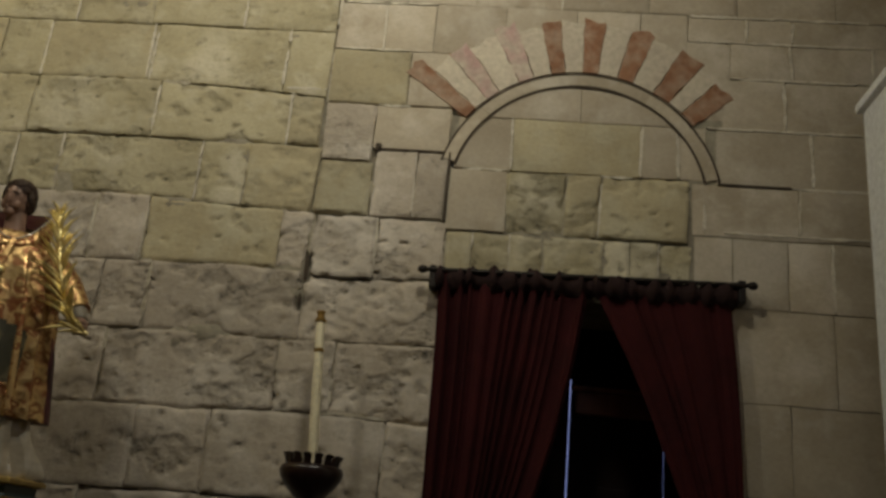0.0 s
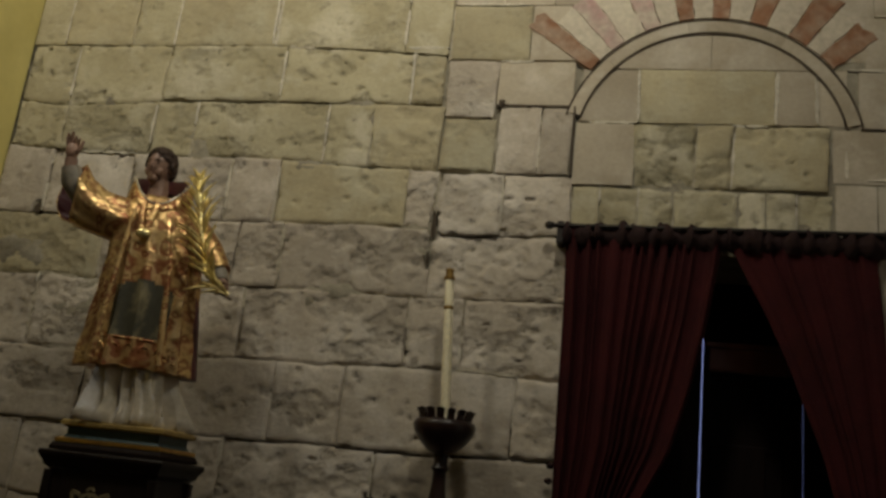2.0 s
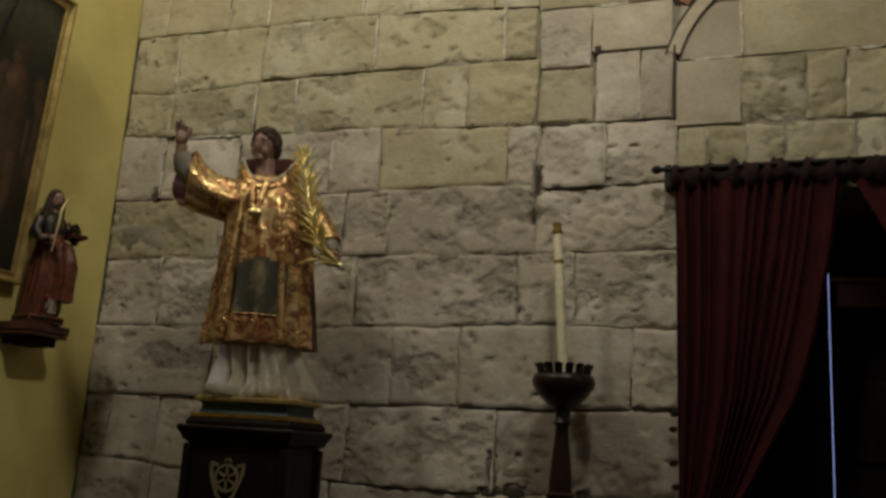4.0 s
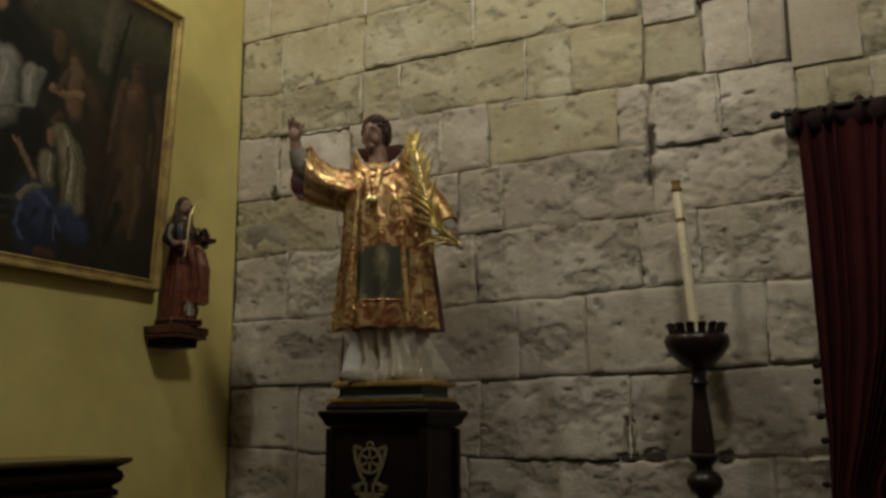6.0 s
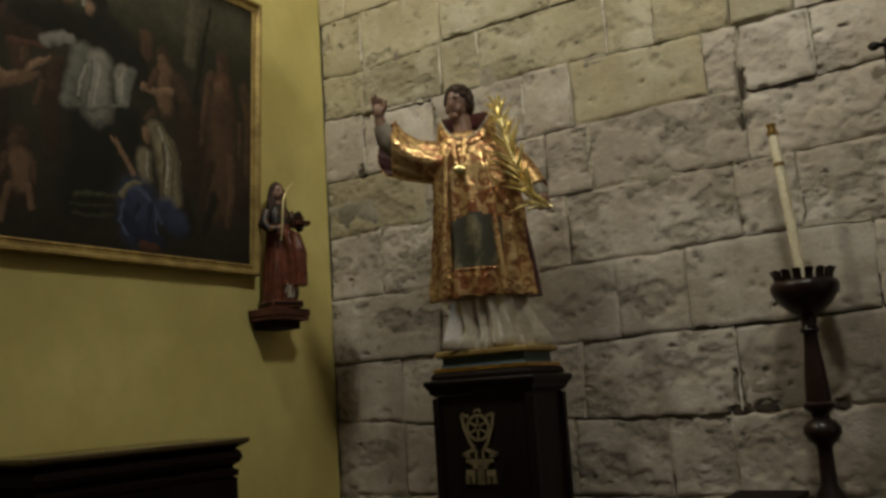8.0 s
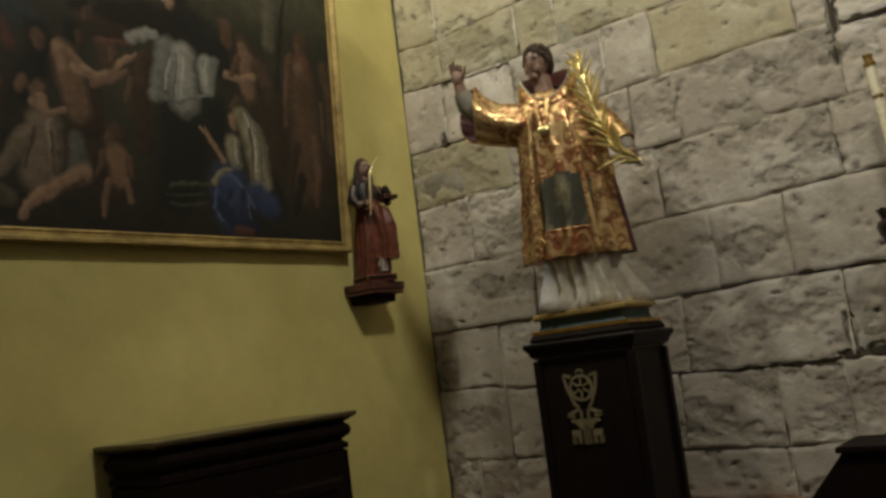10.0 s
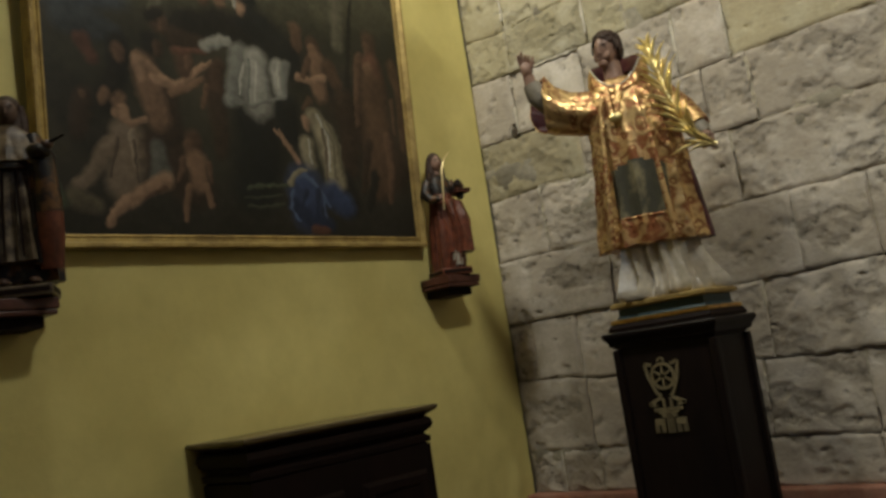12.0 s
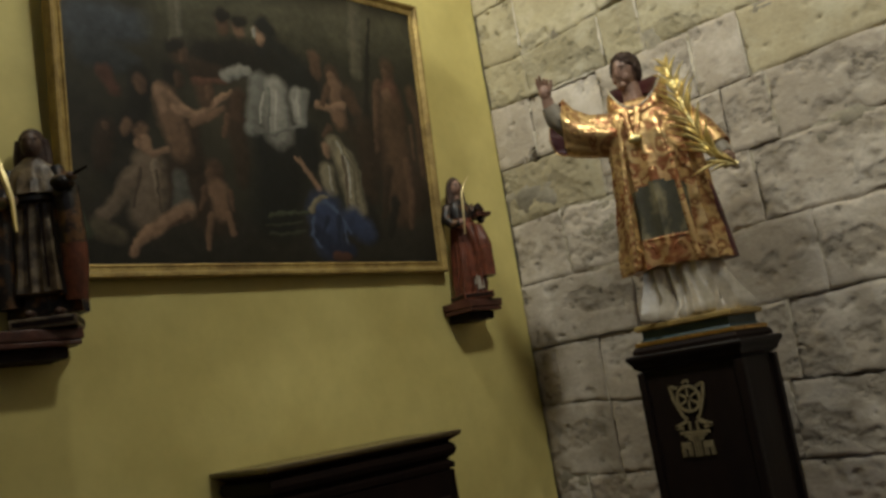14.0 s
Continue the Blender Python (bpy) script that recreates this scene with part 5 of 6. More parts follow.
    l.new(tc.outputs["Object"], fine.inputs["Vector"])
    l.new(fine.outputs[0], bp.inputs["Height"])
    l.new(bp.outputs[0], b.inputs["Normal"])
    me = bpy.data.meshes.new("canvas")
    pts = np.stack([np.full(gy.size, 0.012), gy.ravel(), gz.ravel()], 1)
    idx = np.arange(gy.size).reshape(nzz, ny)
    quads = np.stack([idx[:-1, :-1], idx[:-1, 1:], idx[1:, 1:], idx[1:, :-1]], -1).reshape(-1, 4)
    back = len(pts)
    pts = np.concatenate([pts, [(-0.025, -w, 0), (-0.025, w, 0), (-0.025, w, h), (-0.025, -w, h)]])
    me.from_pydata(pts.tolist(), [], quads.tolist() + [(back + 3, back + 2, back + 1, back)])
    col = me.color_attributes.new("paint", "FLOAT_COLOR", "POINT")
    rgba = np.ones((len(pts), 4))
    rgba[:back, :3] = paint.reshape(-1, 3)
    col.data.foreach_set("color", rgba.ravel())
    me.materials.append(m)
    cv = new("canvas", me)
    cv.parent = p
    cv["label"] = "dark old oil paint of plain forms"
    # hanging eye at the top
    bm = bmesh.new()
    tube(bm, [(0.02, 0.50, h + 0.09), (0.02, 0.50, h + 0.16)], [0.012, 0.012], 8)
    part("hanger", bm, DARKIRON, p)


painting()


# ---- dark wooden cabinet by the yellow wall ----
def cabinet():
    c = thing("cabinet", pose(0.25, CAB_Y, FLOOR), "low dark wooden cabinet with a moulded top against the yellow wall", "cabinet")
    hx, hy, z = 0.20, CAB_H, -FLOOR
    bm = bmesh.new()
    rect_lathe(bm, [(0.03, 0), (0.03, 0.10), (0.0, 0.13), (0.0, CAB_Z - 0.21 + z), (-0.02, CAB_Z - 0.20 + z)], hx, hy)
    part("body", bm, DARKWOOD, c)
    bm = bmesh.new()
    rect_lathe(bm, [(0.004, CAB_Z - 0.198 + z), (0.006, CAB_Z - 0.17 + z), (-0.016, CAB_Z - 0.155 + z), (-0.016, CAB_Z - 0.145 + z), (0.012, CAB_Z - 0.125 + z), (0.022, CAB_Z - 0.10 + z), (0.014, CAB_Z - 0.07 + z), (-0.006, CAB_Z - 0.055 + z), (0.03, CAB_Z - 0.034 + z)], hx, hy)
    part("cornice", bm, DARKWOOD, c)
    bm = bmesh.new()
    rect_lathe(bm, [(0.035, CAB_Z - 0.033 + z), (0.048, CAB_Z - 0.022 + z), (0.05, CAB_Z - 0.006 + z), (0.044, CAB_Z + z)], hx, hy)
    part("top", bm, SHEENWOOD, c, "polished top board, browned with the yellow wall's reflection")
    for k in (-0.5, 0.5):
        y = k * hy
        bm = bmesh.new()
        rings(bm, [[(hx + o, y - hy * 0.4 + i, 0.2 + i), (hx + o, y + hy * 0.4 - i, 0.2 + i), (hx + o, y + hy * 0.4 - i, 1.0 - i), (hx + o, y - hy * 0.4 + i, 1.0 - i)]
                   for o, i in ((0.002, 0), (0.022, 0.02), (0.022, 0.06), (0.010, 0.08))])
        dr = part("door", bm, DARKWOOD, c)
        bm = bmesh.new()
        blob(bm, (hx + 0.04, y - k * hy * 0.7, 0.62), (0.02, 0.016, 0.016))
        part("knob", bm, BRASS, dr, smooth=True)


CAB_Y, CAB_H, CAB_Z = -2.02, 0.60, 1.19
cabinet()


# ---- white painted lobby at the edge ----
def white_lobby():
    v = thing("vestibule", pose(6.13, -0.25, FLOOR), "tall white painted wooden vestibule with a moulded cap", "vestibule", "", "structure")
    bm = box(bmesh.new(), 0.0, 1.2, -2.4, 0.0, 0.0, 4.02 - FLOOR, 0.004)
    part("body", bm, WHITEPAINT, v)
    bm = bmesh.new()
    rings(bm, [[(-o, -2.4 - o, zz - FLOOR), (1.2, -2.4 - o, zz - FLOOR), (1.2, o, zz - FLOOR), (-o, o, zz - FLOOR)] for o, zz in ((0.004, 4.022), (0.03, 4.03), (0.03, 4.08), (0.015, 4.10))])
    part("cap", bm, WHITEPAINT, v, "white moulded cap")


white_lobby()

# ---- terracotta ledge along the foot of the stone wall ----
bm = bmesh.new()
box(bm, 0.0, 3.75, -0.10, 0.028, FLOOR, 0.435, 0.012)
tagged(link_mesh("ledge", bm, TERRA), "low reddish terracotta ledge along the stone wall", "ledge", "", "structure")


# ---- dark kneeler in front of the candle stand ----
def kneeler():
    k = thing("prie_dieu", pose(0, 0, FLOOR), "dark wooden prayer kneeler with a sloping front beside the candle stand", "kneeler")
    z = -FLOOR
    for y0, y1 in ((-0.95, -0.92), (-0.63, -0.60)):
        bm = bmesh.new()
        loop = [(2.62, 0.0), (3.19, 0.0), (3.19, 0.785 + z), (2.915, 0.785 + z), (2.62, 0.44 + z)]
        rings(bm, [[(x, y, q) for x, q in loop] for y in (y0, y1)])
        part("side_panel", bm, DARKWOOD, k)
    bm = bmesh.new()
    rings(bm, [[(2.915, y, 0.78 + z), (2.62, y, 0.435 + z), (2.64, y, 0.415 + z), (2.935, y, 0.76 + z)] for y in (-0.918, -0.632)])
    part("sloping_board", bm, DARKWOOD, k)
    part("armrest", box(bmesh.new(), 2.895, 3.21, -0.97, -0.585, 0.787 + z, 0.815 + z, 0.006), DARKWOOD, k)
    part("back_panel", box(bmesh.new(), 3.165, 3.188, -0.918, -0.632, 0.02, 0.78 + z), DARKWOOD, k)
    part("kneeling_board", box(bmesh.new(), 2.30, 2.618, -0.95, -0.60, 0.10, 0.14, 0.006), DARKWOOD, k)
    for x in (2.33, 2.58):
        part("foot", box(bmesh.new(), x - 0.02, x + 0.02, -0.93, -0.62, 0.0, 0.099, 0.004), DARKWOOD, k)


kneeler()


# ---- the blocks of the stone wall ----
rng_stone = random.Random(11)


# how far each bed joint of the old wall strays from level along its length: rows of x, rise
BEDS = {4.14: ((0.6, -0.01), (1.5, 0.0), (2.4, -0.02), (2.93, -0.06)), 3.73: ((0.0, -0.01), (0.3, -0.045), (0.65, -0.03), (1.0, 0.0), (1.7, 0.005), (2.9, 0.01)),
        3.33: ((0.0, 0.06), (0.6, 0.02), (1.8, 0.02), (2.5, -0.015), (2.95, -0.03)), 2.93: ((0.0, -0.01), (1.5, -0.015), (2.5, 0.01), (2.98, 0.005), (3.05, -0.03), (3.8, -0.01)),
        2.52: ((0.0, -0.02), (0.5, 0.0), (0.9, -0.03), (1.7, -0.01), (2.2, 0.0), (2.9, -0.005), (3.8, 0.01)), 2.07: ((0.0, -0.01), (0.9, -0.015), (1.6, -0.01), (1.9, 0.005), (2.4, 0.0), (2.9, 0.03), (3.3, 0.04), (3.8, 0.02)),
        1.62: ((0.0, -0.01), (0.8, -0.01), (1.75, -0.02), (2.4, 0.0), (3.0, 0.0), (3.4, 0.025), (3.83, 0.035)), 1.16: ((0.0, 0.04), (0.45, 0.04), (0.7, 0.0), (1.8, 0.0), (2.3, -0.015), (3.3, 0.01), (3.8, 0.02))}


# open joints and knocked-out corners: x0, x1, z0, z1
HOLES = ((2.975, 3.005, 2.86, 3.06), (2.965, 2.985, 2.70, 2.80), (2.785, 2.815, 1.20, 1.36), (2.74, 2.83, 1.145, 1.185), (2.87, 3.0, 1.15, 1.195), (0.30, 0.37, 2.915, 2.985), (3.27, 3.34, 1.15, 1.19))


def bed(z, x):
    rows = BEDS.get(round(z, 2))
    wander = 0.007 * noise.noise((x * 2.3, z * 7.1, 1))
    return z + wander + (float(np.interp(x, [r[0] for r in rows], [r[1] for r in rows])) if rows else 0.0)


def block(x0, x1, z0, z1, rough=1.0, material=None, depth=0.0, gap=0.004):
    """One ashlar block: a dressed face, spalled in places, with chipped and rounded arrises; 'worn' marks where the face is lost."""
    w, h = x1 - x0, z1 - z0
    old = rough >= 0.4
    pitch = 0.015 if old else 0.04
    nx, nz = max(6, int(w / pitch)), max(6, int(h / pitch))
    cx, cz = (x0 + x1) / 2, (z0 + z1) / 2
    out = depth + rng_stone.uniform(-0.006, 0.014) * rough
    tx, tz = rng_stone.uniform(-0.012, 0.012) * rough, rng_stone.uniform(-0.02, 0.02) * rough
    seed, lost = rng_stone.uniform(0, 50), rng_stone.uniform(-0.22, 0.20)
    lean0, lean1 = (0.05 * noise.noise((x * 3.7, z0 * 5.3, 2)) * rough for x in (x0, x1))
    verts, worn = [], []
    near = [q for q in HOLES if q[0] < x1 + 0.05 and q[1] > x0 - 0.05 and q[2] < z1 + 0.08 and q[3] > z0 - 0.08]
    for k in range(nz + 1):
        v = k / nz
        for i in range(nx + 1):
            u = i / nx
            xa = x0 + gap + lean0 * (v - 0.5) + rough * (0.007 * noise.noise((v * h * 7, seed, 1)) + 0.005 * noise.noise((v * h * 24, seed, 2)))
            xb = x1 - gap + lean1 * (v - 0.5) + rough * (0.007 * noise.noise((v * h * 7, seed, 5)) + 0.005 * noise.noise((v * h * 24, seed, 6)))
            px = xa + (xb - xa) * u
            za = bed(z0, px) + gap + rough * (0.006 * noise.noise((px * 6, seed, 3)) + 0.006 * noise.noise((px * 19, seed, 4)))
            zb = bed(z1, px) - gap + rough * (0.006 * noise.noise((px * 6, seed, 7)) - 0.008 * max(-0.2, noise.noise((px * 17, seed, 8))))
            pz = za + (zb - za) * v
            du, dv = min(px - xa, xb - px), min(pz - za, zb - pz)
            y = -out - tx * (u - 0.5) - tz * (v - 0.5) - 0.004
            y += rough * (0.004 * noise.noise((px * 3 + seed, pz * 4, 5)) + 0.0015 * noise.noise((px * 16, pz * 18 + seed, 6)))
            s = 0.0
            if old:
                # lost face: hollows with a broken, layered floor
                m = 0.8 * noise.noise((px * 2.6 + seed, pz * 4.6, 9)) + 0.5 * noise.noise((px * 8, pz * 11 + seed, 10)) + 0.28 * noise.noise((px * 19, pz * 23, 12)) + lost
                s = min(1.0, max(0.0, (m - 0.06) / 0.08)) * min(1.0, rough)
                y += s * (0.005 + 0.009 * (0.5 + noise.fractal((px * 17 + seed, pz * 24, 3.0), 0.7, 2.2, 3)))
                # small cavities
                c = noise.noise((px * 17 + seed, pz * 25, 14))
                if c > 0.47:
                    y += 0.07 * (c - 0.47) * rough
                    s = max(s, min(1.0, (c - 0.47) * 8))
            for xa2, xb2, za2, zb2 in near:
                d = math.hypot((px - (xa2 + xb2) / 2) / (0.012 + (xb2 - xa2) / 2), (pz - (za2 + zb2) / 2) / (0.012 + (zb2 - za2) / 2)) + 0.35 * noise.noise((px * 30, pz * 30, 2))
                if d < 1.15:
                    y += 0.045 * min(1.0, (1.15 - d) / 0.35)
                    # also darkens the hole's colour, standing for the shade inside
                    s = 1.0
            # rounded arrises and knocked corners
            r = 0.004 + rough * (0.006 + 0.02 * max(0.0, noise.noise((px * 5, pz * 5, seed))))
            ed = min(du, dv, 0.75 * (du + dv) - 0.006 * rough)
            if ed < r:
                q = 1 - max(0.0, ed) / r
                y += r * 0.8 * (1 - math.sqrt(max(0.0, 1 - q * q)))
            verts.append((px - cx, y, pz - cz))
            worn.append(s)
    nf = nx + 1
    faces = [(k * nf + i, k * nf + i + 1, (k + 1) * nf + i + 1, (k + 1) * nf + i) for k in range(nz) for i in range(nx)]
    rim = list(range(nf)) + [k * nf + nx for k in range(1, nz + 1)] + [nz * nf + i for i in range(nx - 1, -1, -1)] + [k * nf for k in range(nz - 1, 0, -1)]
    base = len(verts)
    for i in rim:
        verts.append((verts[i][0], 0.06, verts[i][2]))
        worn.append(0.0)
    for i in range(len(rim)):
        j = (i + 1) % len(rim)
        faces.append((rim[j], rim[i], base + i, base + j))
    me = bpy.data.meshes.new("stone")
    me.from_pydata(verts, [], faces)
    me.polygons.foreach_set("use_smooth", [True] * len(faces))
    me.set_sharp_from_angle(angle=radians(48))
    me.attributes.new("worn", "FLOAT", "POINT").data.foreach_set("value", worn)
    if material is None:
        material = OCHRE if rng_stone.random() < 0.25 else STONE
    me.materials.append(material)
    ob = new("stone", me)
    ob.parent = wall_north
    ob.location = (cx, 0, cz)
    return ob


filled = []


def course(z0, z1, joints, rough=1.0, material=None, depth=0.0, ochre=()):
    for i, (a, b) in enumerate(zip(joints, joints[1:])):
        block(a, b, z0, z1, rough, OCHRE if i in ochre else material, depth, 0.0025 if rough < 0.3 else 0.004)
        if rough >= 0.4 and a > 0.1:
            filled.append((a, z0, a, z1))
        if rough >= 0.4:
            filled.append((a, z1, b, z1))


def mortar_bed(x0, x1, z0, z1, least, most):
    """Joint filling behind the blocks: flush in places, washed out deep in others."""
    bm = bmesh.new()
    nx, nz = int((x1 - x0) / 0.05), int((z1 - z0) / 0.03)
    vs = []
    for k in range(nz + 1):
        row = []
        for i in range(nx + 1):
            x, z = x0 + (x1 - x0) * i / nx, z0 + (z1 - z0) * k / nz
            d = 0.75 + 1.2 * noise.noise((x * 1.9, z * 5, 3)) + 0.5 * noise.noise((x * 9, z * 9, 8))
            row.append(bm.verts.new((x, least + (most - least) * min(1, max(0, d)), z)))
        vs.append(row)
    for k in range(nz):
        for i in range(nx):
            bm.faces.new((vs[k][i], vs[k][i + 1], vs[k + 1][i + 1], vs[k + 1][i]))
    part("mortar", bm, MORTAR, wall_north, smooth=True)


mortar_bed(0.0, 3.84, 0.3, 5.4, 0.0, 0.055)
mortar_bed(5.42, 7.3, FLOOR, 2.86, 0.002, 0.006)
mortar_bed(3.84, 5.2, 2.862, 5.4, 0.0, 0.02)
mortar_bed(5.2, 7.3, 2.862, 5.4, 0.003, 0.008)

# courses from the west corner
course(4.95, 5.40, (0.0, 0.8, 1.5, 2.2, 2.96))
course(4.55, 4.95, (0.0, 0.6, 1.21, 1.73, 2.35, 2.96), 0.6, WARM)
course(4.14, 4.55, (0.0, 0.24, 0.75, 1.06, 1.79, 2.67, 2.96), 0.45, WARM, 0.0, (1, 3))
course(3.73, 4.14, (0.0, 0.37, 1.06, 1.88, 2.75, 2.95), 1.1, WARM, 0.0, (4,))
course(3.33, 3.73, (0.0, 0.38, 1.03, 1.33, 2.23, 2.53, 2.97), 0.9, WARM, 0.0, (5,))
course(2.93, 3.33, (0.0, 0.36, 0.95, 1.64, 1.965, 2.80, 2.98), 1.0, STONE, 0.0, (4,))
course(2.52, 2.93, (0.0, 0.85, 1.35, 1.76, 2.055, 2.99, 3.82), 1.0, STONE, 0.0, (0,))
course(2.07, 2.52, (0.0, 0.45, 0.91, 1.35, 1.87, 2.90, 3.225, 3.83), 0.9, STONE)
course(1.62, 2.07, (0.0, 0.91, 1.5, 2.15, 2.575, 3.56, 3.83), 1.0, STONE)
course(1.16, 1.62, (0.0, 0.20, 0.57, 1.25, 1.89, 2.80, 3.83), 0.9, STONE)
course(0.71, 1.16, (0.0, 0.58, 1.2, 1.8, 2.38, 2.74, 3.2, 3.54, 3.83), 1.0, STONE)
course(0.43, 0.71, (0.0, 0.28, 0.58, 1.2, 1.75, 2.38, 3.0, 3.83), 1.0, STONE)
# later stones beside the arch
course(4.79, 5.40, (2.97, 3.4, 3.85, 4.4, 4.95, 5.5), 0.4, SMOOTH)
course(4.43, 4.78, (2.97, 3.28, 3.60), 0.35, SMOOTH)
course(4.05, 4.43, (2.97, 3.47), 0.4, OCHRE)
block(2.975, 3.29, 3.66, 4.04, 0.5, STONE)
block(3.29, 3.76, 3.745, 4.04, 0.25, SMOOTH)
block(2.98, 3.31, 3.30, 3.65, 0.6, OCHRE)
block(3.32, 3.575, 3.30, 3.73, 0.5, STONE, 0.008)
block(3.575, 3.765, 3.30, 3.73, 0.5, STONE, 0.008)
course(2.93, 3.29, (2.99, 3.385, 3.79), 1.2, STONE)
# filling of the arch
course(2.88, 3.24, (3.79, 3.95, 4.17, 4.37, 4.72, 4.87, 5.03, 5.22), 0.8, WARM)
block(3.785, 4.13, 3.25, 3.64, 0.25, SMOOTH, 0.004, 0.002)
course(3.25, 3.64, (4.13, 4.48, 4.68, 5.20), 1.0, WARM, 0.0, (1, 2))
course(3.65, 4.0, (3.80, 4.145, 4.915, 5.14, 5.30), 0.3, SMOOTH, -0.003, (1,))
course(4.0, 4.23, (4.0, 4.55, 5.10), 0.2, SMOOTH, -0.003)
# dressed stones towards the east
course(4.78, 5.40, (5.5, 6.1, 6.7, 7.3), 0.2, SMOOTH)
course(4.6, 4.78, (5.19, 5.55, 5.83, 6.4, 7.3), 0.2, SMOOTH)
course(4.35, 4.6, (5.45, 5.82, 6.3, 7.3), 0.2, SMOOTH)
course(4.0, 4.34, (5.40, 5.77, 6.3, 7.3), 0.2, SMOOTH)
course(3.635, 4.0, (5.36, 5.92, 6.5, 7.3), 0.2, SMOOTH)
course(3.335, 3.63, (5.22, 5.83, 6.4, 7.3), 0.2, SMOOTH)
course(2.88, 3.33, (5.23, 5.45, 5.76, 6.01, 6.6, 7.3), 0.3, SMOOTH)
course(2.35, 2.88, (5.43, 6.0, 6.6, 7.3), 0.15, SMOOTH)
course(1.85, 2.35, (5.43, 5.75, 6.4, 7.3), 0.15, SMOOTH)
course(1.35, 1.85, (5.43, 6.1, 6.7, 7.3), 0.15, SMOOTH)
course(0.85, 1.35, (5.43, 5.8, 6.5, 7.3), 0.15, SMOOTH)
course(FLOOR, 0.85, (5.43, 6.2, 7.3), 0.15, SMOOTH)

# ---- arch: painted voussoirs, archivolt and its grooves ----
AX, AZ = 4.546, 3.47


def wedge(a0, a1, r0, r1, front, material, name="voussoir", n=3, back=0.05, gap=0.002, ragged=0.0):
    bm = bmesh.new()
    rim = []
    for i in range(n + 1):
        a = radians(a0 + (a1 - a0) * i / n)
        rim.append((r0, a))
    flank = 9 if ragged else 0
    for i in range(1, flank):
        rim.append((r0 + (r1 - r0) * i / flank, radians(a1) + ragged * rng_stone.uniform(-0.55, 0.55)))
    for i in range(n, -1, -1):
        a = radians(a0 + (a1 - a0) * i / n)
        rim.append((r1 + ragged * rng_stone.uniform(-2, 2), a + ragged * rng_stone.uniform(-0.4, 0.4)))
    for i in range(flank - 1, 0, -1):
        rim.append((r0 + (r1 - r0) * i / flank, radians(a0) + ragged * rng_stone.uniform(-0.55, 0.55)))
    am, rm = radians((a0 + a1) / 2), (r0 + r1) / 2
    cx, cz = AX + rm * math.cos(am), AZ + rm * math.sin(am)

    def loop(y, inset):
        pts = []
        for r, a in rim:
            x, z = AX + r * math.cos(a) - cx, AZ + r * math.sin(a) - cz
            d = math.hypot(x, z)
            pts.append((x * (1 - inset / d), y, z * (1 - inset / d)))
        return pts
    rings(bm, [loop(back, gap), loop(front + 0.003, gap), loop(front, gap + 0.003)][::-1])
    ob = link_mesh(name, bm, material, wall_north)
    ob.location = (cx, 0, cz)
    return ob


edges = (143.5, 138, 131.5, 125.5, 116.5, 110, 102.7, 96.9, 90, 83.6, 75.6, 68.8, 60, 52.2, 45.7, 38.4)
tones = (REDSTONE, PALESTONE, PINKSTONE, PALESTONE, PINKSTONE, PALESTONE, REDSTONE, PALESTONE, REDSTONE, PALESTONE, REDSTONE, PALESTONE, REDSTONE, PALESTONE, REDSTONE)
outer = (1.36, 1.26, 1.28, 1.24, 1.28, 1.22, 1.25, 1.24, 1.25, 1.23, 1.24, 1.20, 1.22, 1.15, 1.18)
for a0, a1, tone, r1 in zip(edges, edges[1:], tones, outer):
    wedge(a0, a1, 0.865, r1, -0.0105, tone, ragged=0.012)
# dressed stones behind the fan
course(4.43, 4.79, (3.60, 4.05, 4.5, 4.9, 5.19), 0.2, SMOOTH, -0.001)
block(3.47, 3.95, 4.05, 4.43, 0.2, SMOOTH, -0.001, 0.003)
block(5.16, 5.45, 4.05, 4.6, 0.2, SMOOTH, -0.001, 0.003)
# the smooth archivolt band between two dark strips standing for shaded grooves
for a0, a1 in ((13, 60), (60, 100), (100, 136), (136, 164)):
    wedge(a0, a1, 0.775, 0.845, -0.011, SMOOTH, "archivolt_stone", 12, gap=0.0)
bm = bmesh.new()
for r0, r1 in ((0.761, 0.774), (0.846, 0.858)):
    n = 60
    loops = []
    for i in range(n + 1):
        a = radians(12 + 153 * i / n)
        c, s = math.cos(a), math.sin(a)
        loops.append([(AX + r0 * c, -0.0095, AZ + r0 * s), (AX + r1 * c, -0.0095, AZ + r1 * s), (AX + r1 * c, 0.04, AZ + r1 * s), (AX + r0 * c, 0.04, AZ + r0 * s)])
    rings(bm, loops)
for x0, x1, z, dz in ((5.37, 5.79, 3.632, 0.006), (3.33, 3.74, 3.738, 0.007)):
    box(bm, x0, x1, -0.013, 0.03, z - dz, z + dz)
box(bm, 3.765, 3.778, -0.012, 0.03, 3.30, 3.74)
box(bm, 3.31, 3.345, -0.013, 0.03, 3.725, 3.775)
part("groove", bm, GAPSHADE, wall_north, "dark strips standing for the shaded grooves of the archivolt")

# light lime pointing in many upright joints and between the dressed stones
bm = bmesh.new()
rng_lime = random.Random(3)


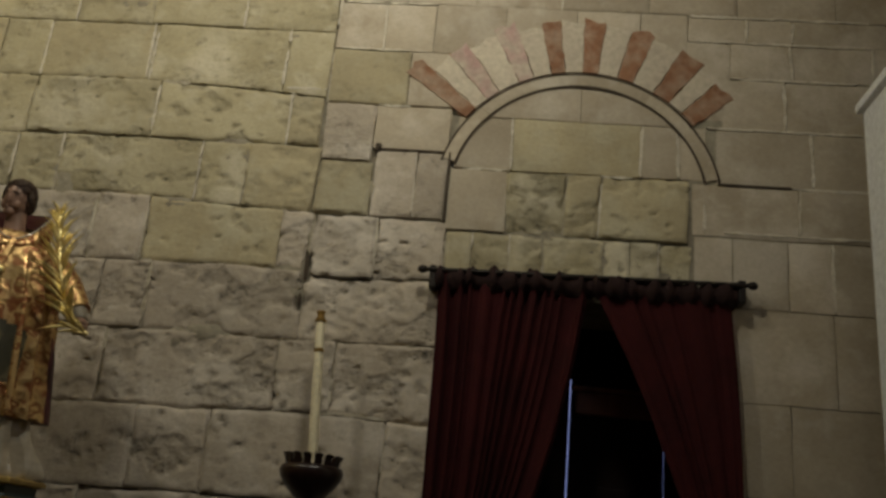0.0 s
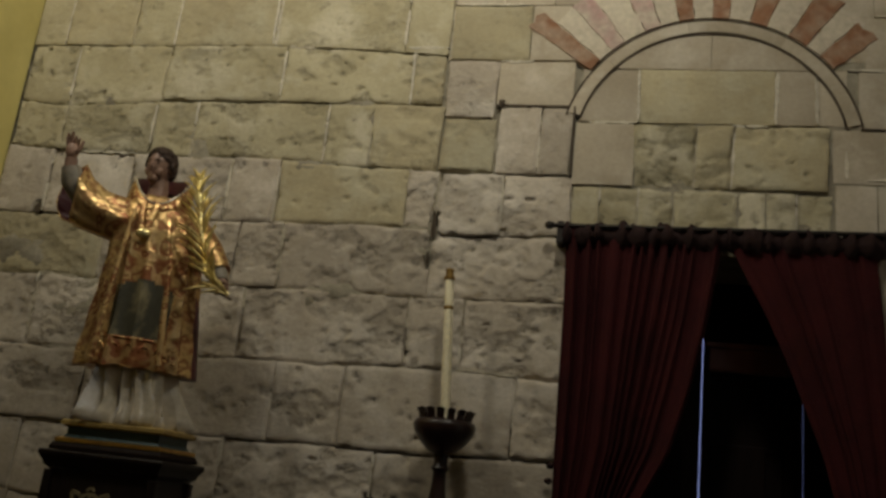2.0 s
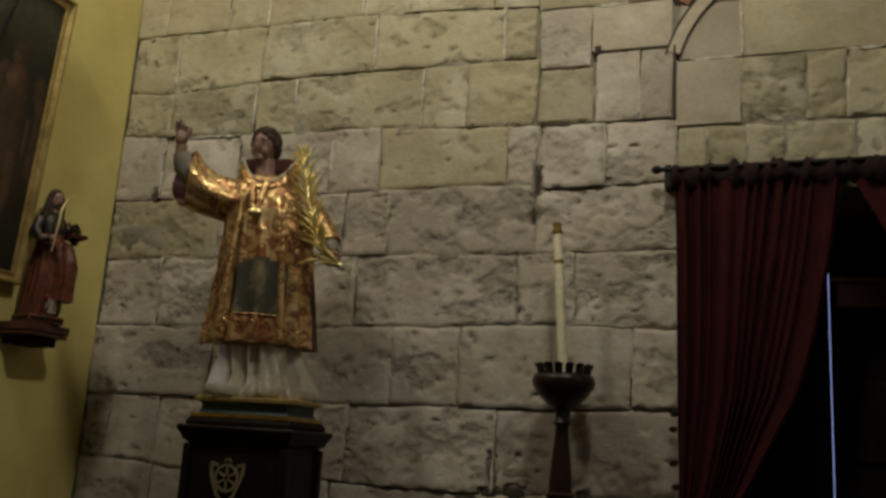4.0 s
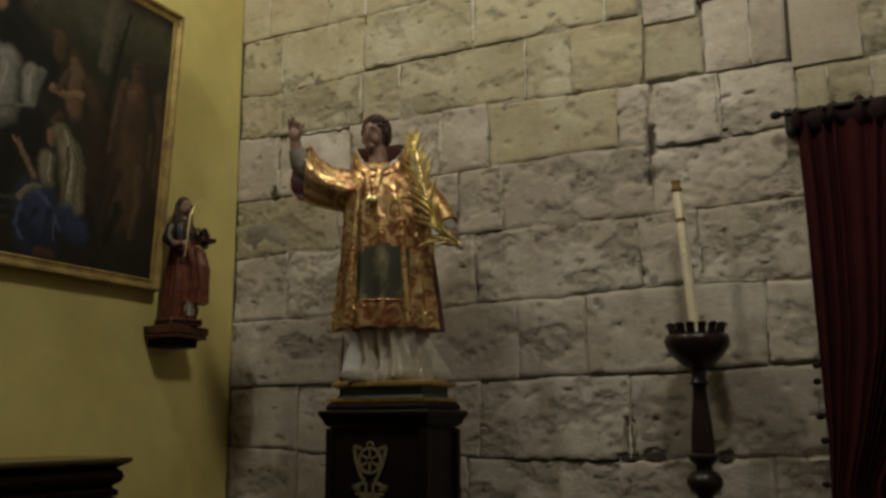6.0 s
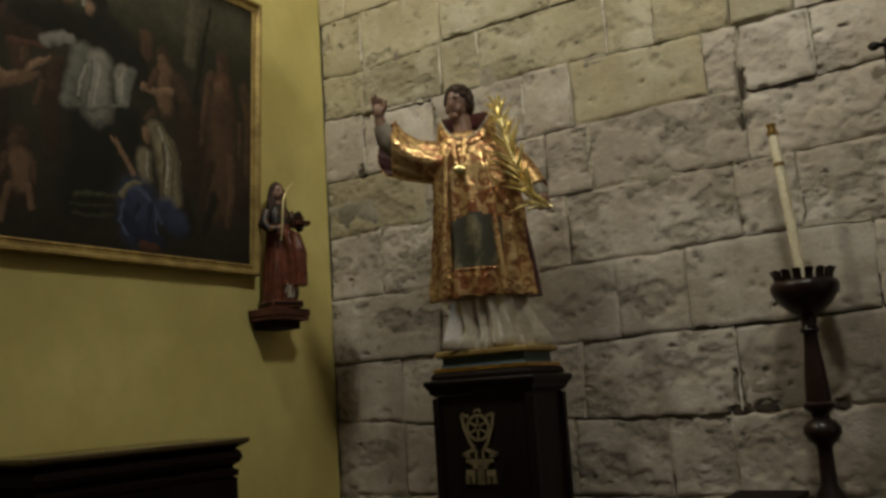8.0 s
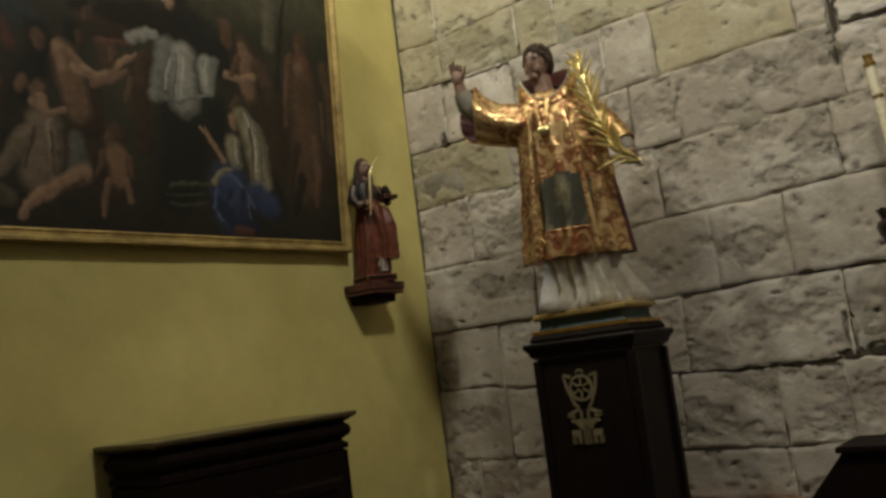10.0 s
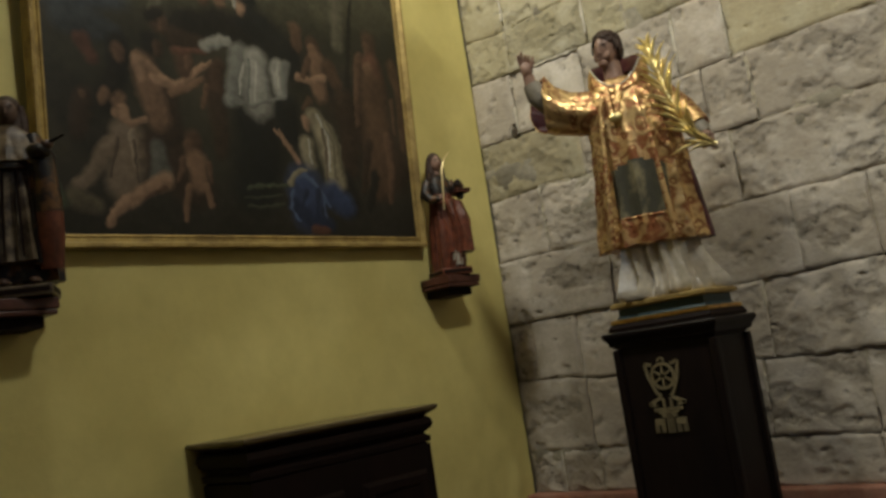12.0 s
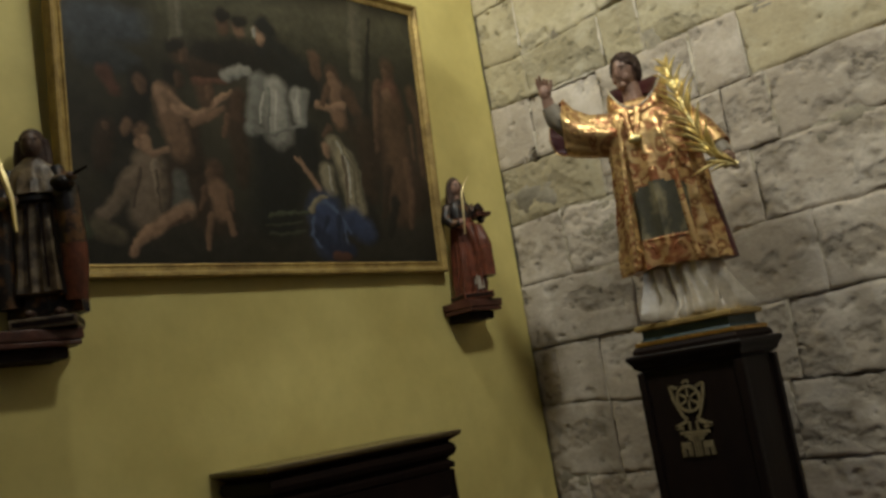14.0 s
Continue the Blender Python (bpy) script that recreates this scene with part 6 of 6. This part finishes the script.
def pointing(x0, z0, x1, z1, w=0.014, y=-0.010):
    d = Vector((x1 - x0, 0, z1 - z0))
    s = Vector((-d.z, 0, d.x)).normalized() * w / 2
    n = max(4, int(d.length / 0.028))
    loops = []
    for i in range(n + 1):
        p = Vector((x0, 0, z0)) + d * (i / n) + s * rng_lime.uniform(-0.35, 0.35)
        if x0 != x1 and z0 == z1 and p.x < 3.84:
            p.z += bed(z0, p.x) - z0
        k = rng_lime.uniform(0.35, 1.35) * (0.4 if i in (0, n) else 1)
        out = y + rng_lime.uniform(-0.001, 0.005)
        loops.append([(p.x - s.x * k, out, p.z - s.z * k), (p.x + s.x * k, out, p.z + s.z * k), (p.x + s.x * k, 0.03, p.z + s.z * k), (p.x - s.x * k, 0.03, p.z - s.z * k)])
    rings(bm, loops)


for x, z0, z1 in ((1.77, 4.15, 4.55), (2.67, 4.15, 4.4), (0.37, 3.76, 4.1), (1.88, 3.78, 4.1), (2.75, 3.75, 4.10), (1.64, 3.0, 3.28), (3.385, 2.95, 3.28),
                  (2.15, 1.65, 2.05), (3.225, 2.15, 2.3), (3.28, 4.44, 4.78), (2.97, 4.6, 5.2), (3.575, 3.34, 3.7), (4.145, 3.66, 4.0), (4.915, 3.66, 3.98),
                  (5.14, 3.66, 3.95), (4.68, 3.26, 3.6), (5.77, 4.02, 4.34), (5.92, 3.65, 4.0), (5.83, 3.35, 3.62), (5.29, 3.34, 3.5), (6.01, 2.9, 3.3), (5.55, 4.6, 4.78),
                  (5.83, 4.62, 4.76), (5.82, 4.36, 4.6), (6.3, 4.0, 4.6), (6.5, 3.65, 4.0)):
    pointing(x, z0, x + rng_lime.uniform(-0.01, 0.01), z1, 0.018 if x > 4 else 0.015)
for x0, x1, z in ((5.3, 7.2, 4.0), (5.8, 7.2, 3.632), (5.4, 7.2, 3.333), (2.7, 2.96, 4.13), (3.0, 3.45, 4.435), (3.3, 3.5, 4.04), (5.45, 6.2, 4.345), (5.2, 6.3, 4.6),
                  (5.2, 6.3, 4.78), (3.0, 3.6, 4.785), (3.86, 4.14, 3.645), (0.5, 0.95, 3.33)):
    pointing(x0, z, x1, z, 0.015)
part("lime_pointing", bm, LIME, wall_north, "light lime pointing")

# greyish filling that lies nearly flush in stretches of the rough joints
bm = bmesh.new()
rng_fill = random.Random(8)
pale_runs = []
for x0, z0, x1, z1 in filled:
    upright = x0 == x1
    length = (z1 - z0) if upright else (x1 - x0)
    at = 0.0
    while at < length - 0.05:
        run = min(length - at, rng_fill.uniform(0.08, 0.4))
        if rng_fill.random() < (0.7 if upright else 0.10):
            f0, f1 = at / length, (at + run) / length
            if rng_fill.random() < (0.42 if upright else 0.25):
                pale_runs.append((x0 + (x1 - x0) * f0, z0 + (z1 - z0) * f0, x0 + (x1 - x0) * f1, z0 + (z1 - z0) * f1, rng_fill.uniform(0.008, 0.018), rng_fill.uniform(-0.010, -0.004)))
            pointing(x0 + (x1 - x0) * f0, z0 + (z1 - z0) * f0, x0 + (x1 - x0) * f1, z0 + (z1 - z0) * f1, rng_fill.uniform(0.018, 0.028), rng_fill.uniform(0.0, 0.008))
        at += run
part("joint_filling", bm, POINTING, wall_north)
bm = bmesh.new()
for run in pale_runs:
    pointing(*run)
part("pale_joint_filling", bm, LIME, wall_north)

# dark plugs standing for the shade at the bottom of the open joints
for x0, x1, z0, z1 in HOLES:
    hole = bmesh.new()
    n = 9
    pts = [((x0 + x1) / 2 + (x1 - x0) / 2 * math.cos(2 * math.pi * i / n) * rng_lime.uniform(0.75, 1.1), (z0 + z1) / 2 + (z1 - z0) / 2 * math.sin(2 * math.pi * i / n) * rng_lime.uniform(0.75, 1.1)) for i in range(n)]
    cx, cz = (x0 + x1) / 2, (z0 + z1) / 2
    rings(hole, [[(x - cx, y, z - cz) for x, z in pts] for y in (-0.002, 0.04)][::-1])
    ob = part("open_joint", hole, GAPSHADE, wall_north)
    ob.location = (cx, 0, cz)
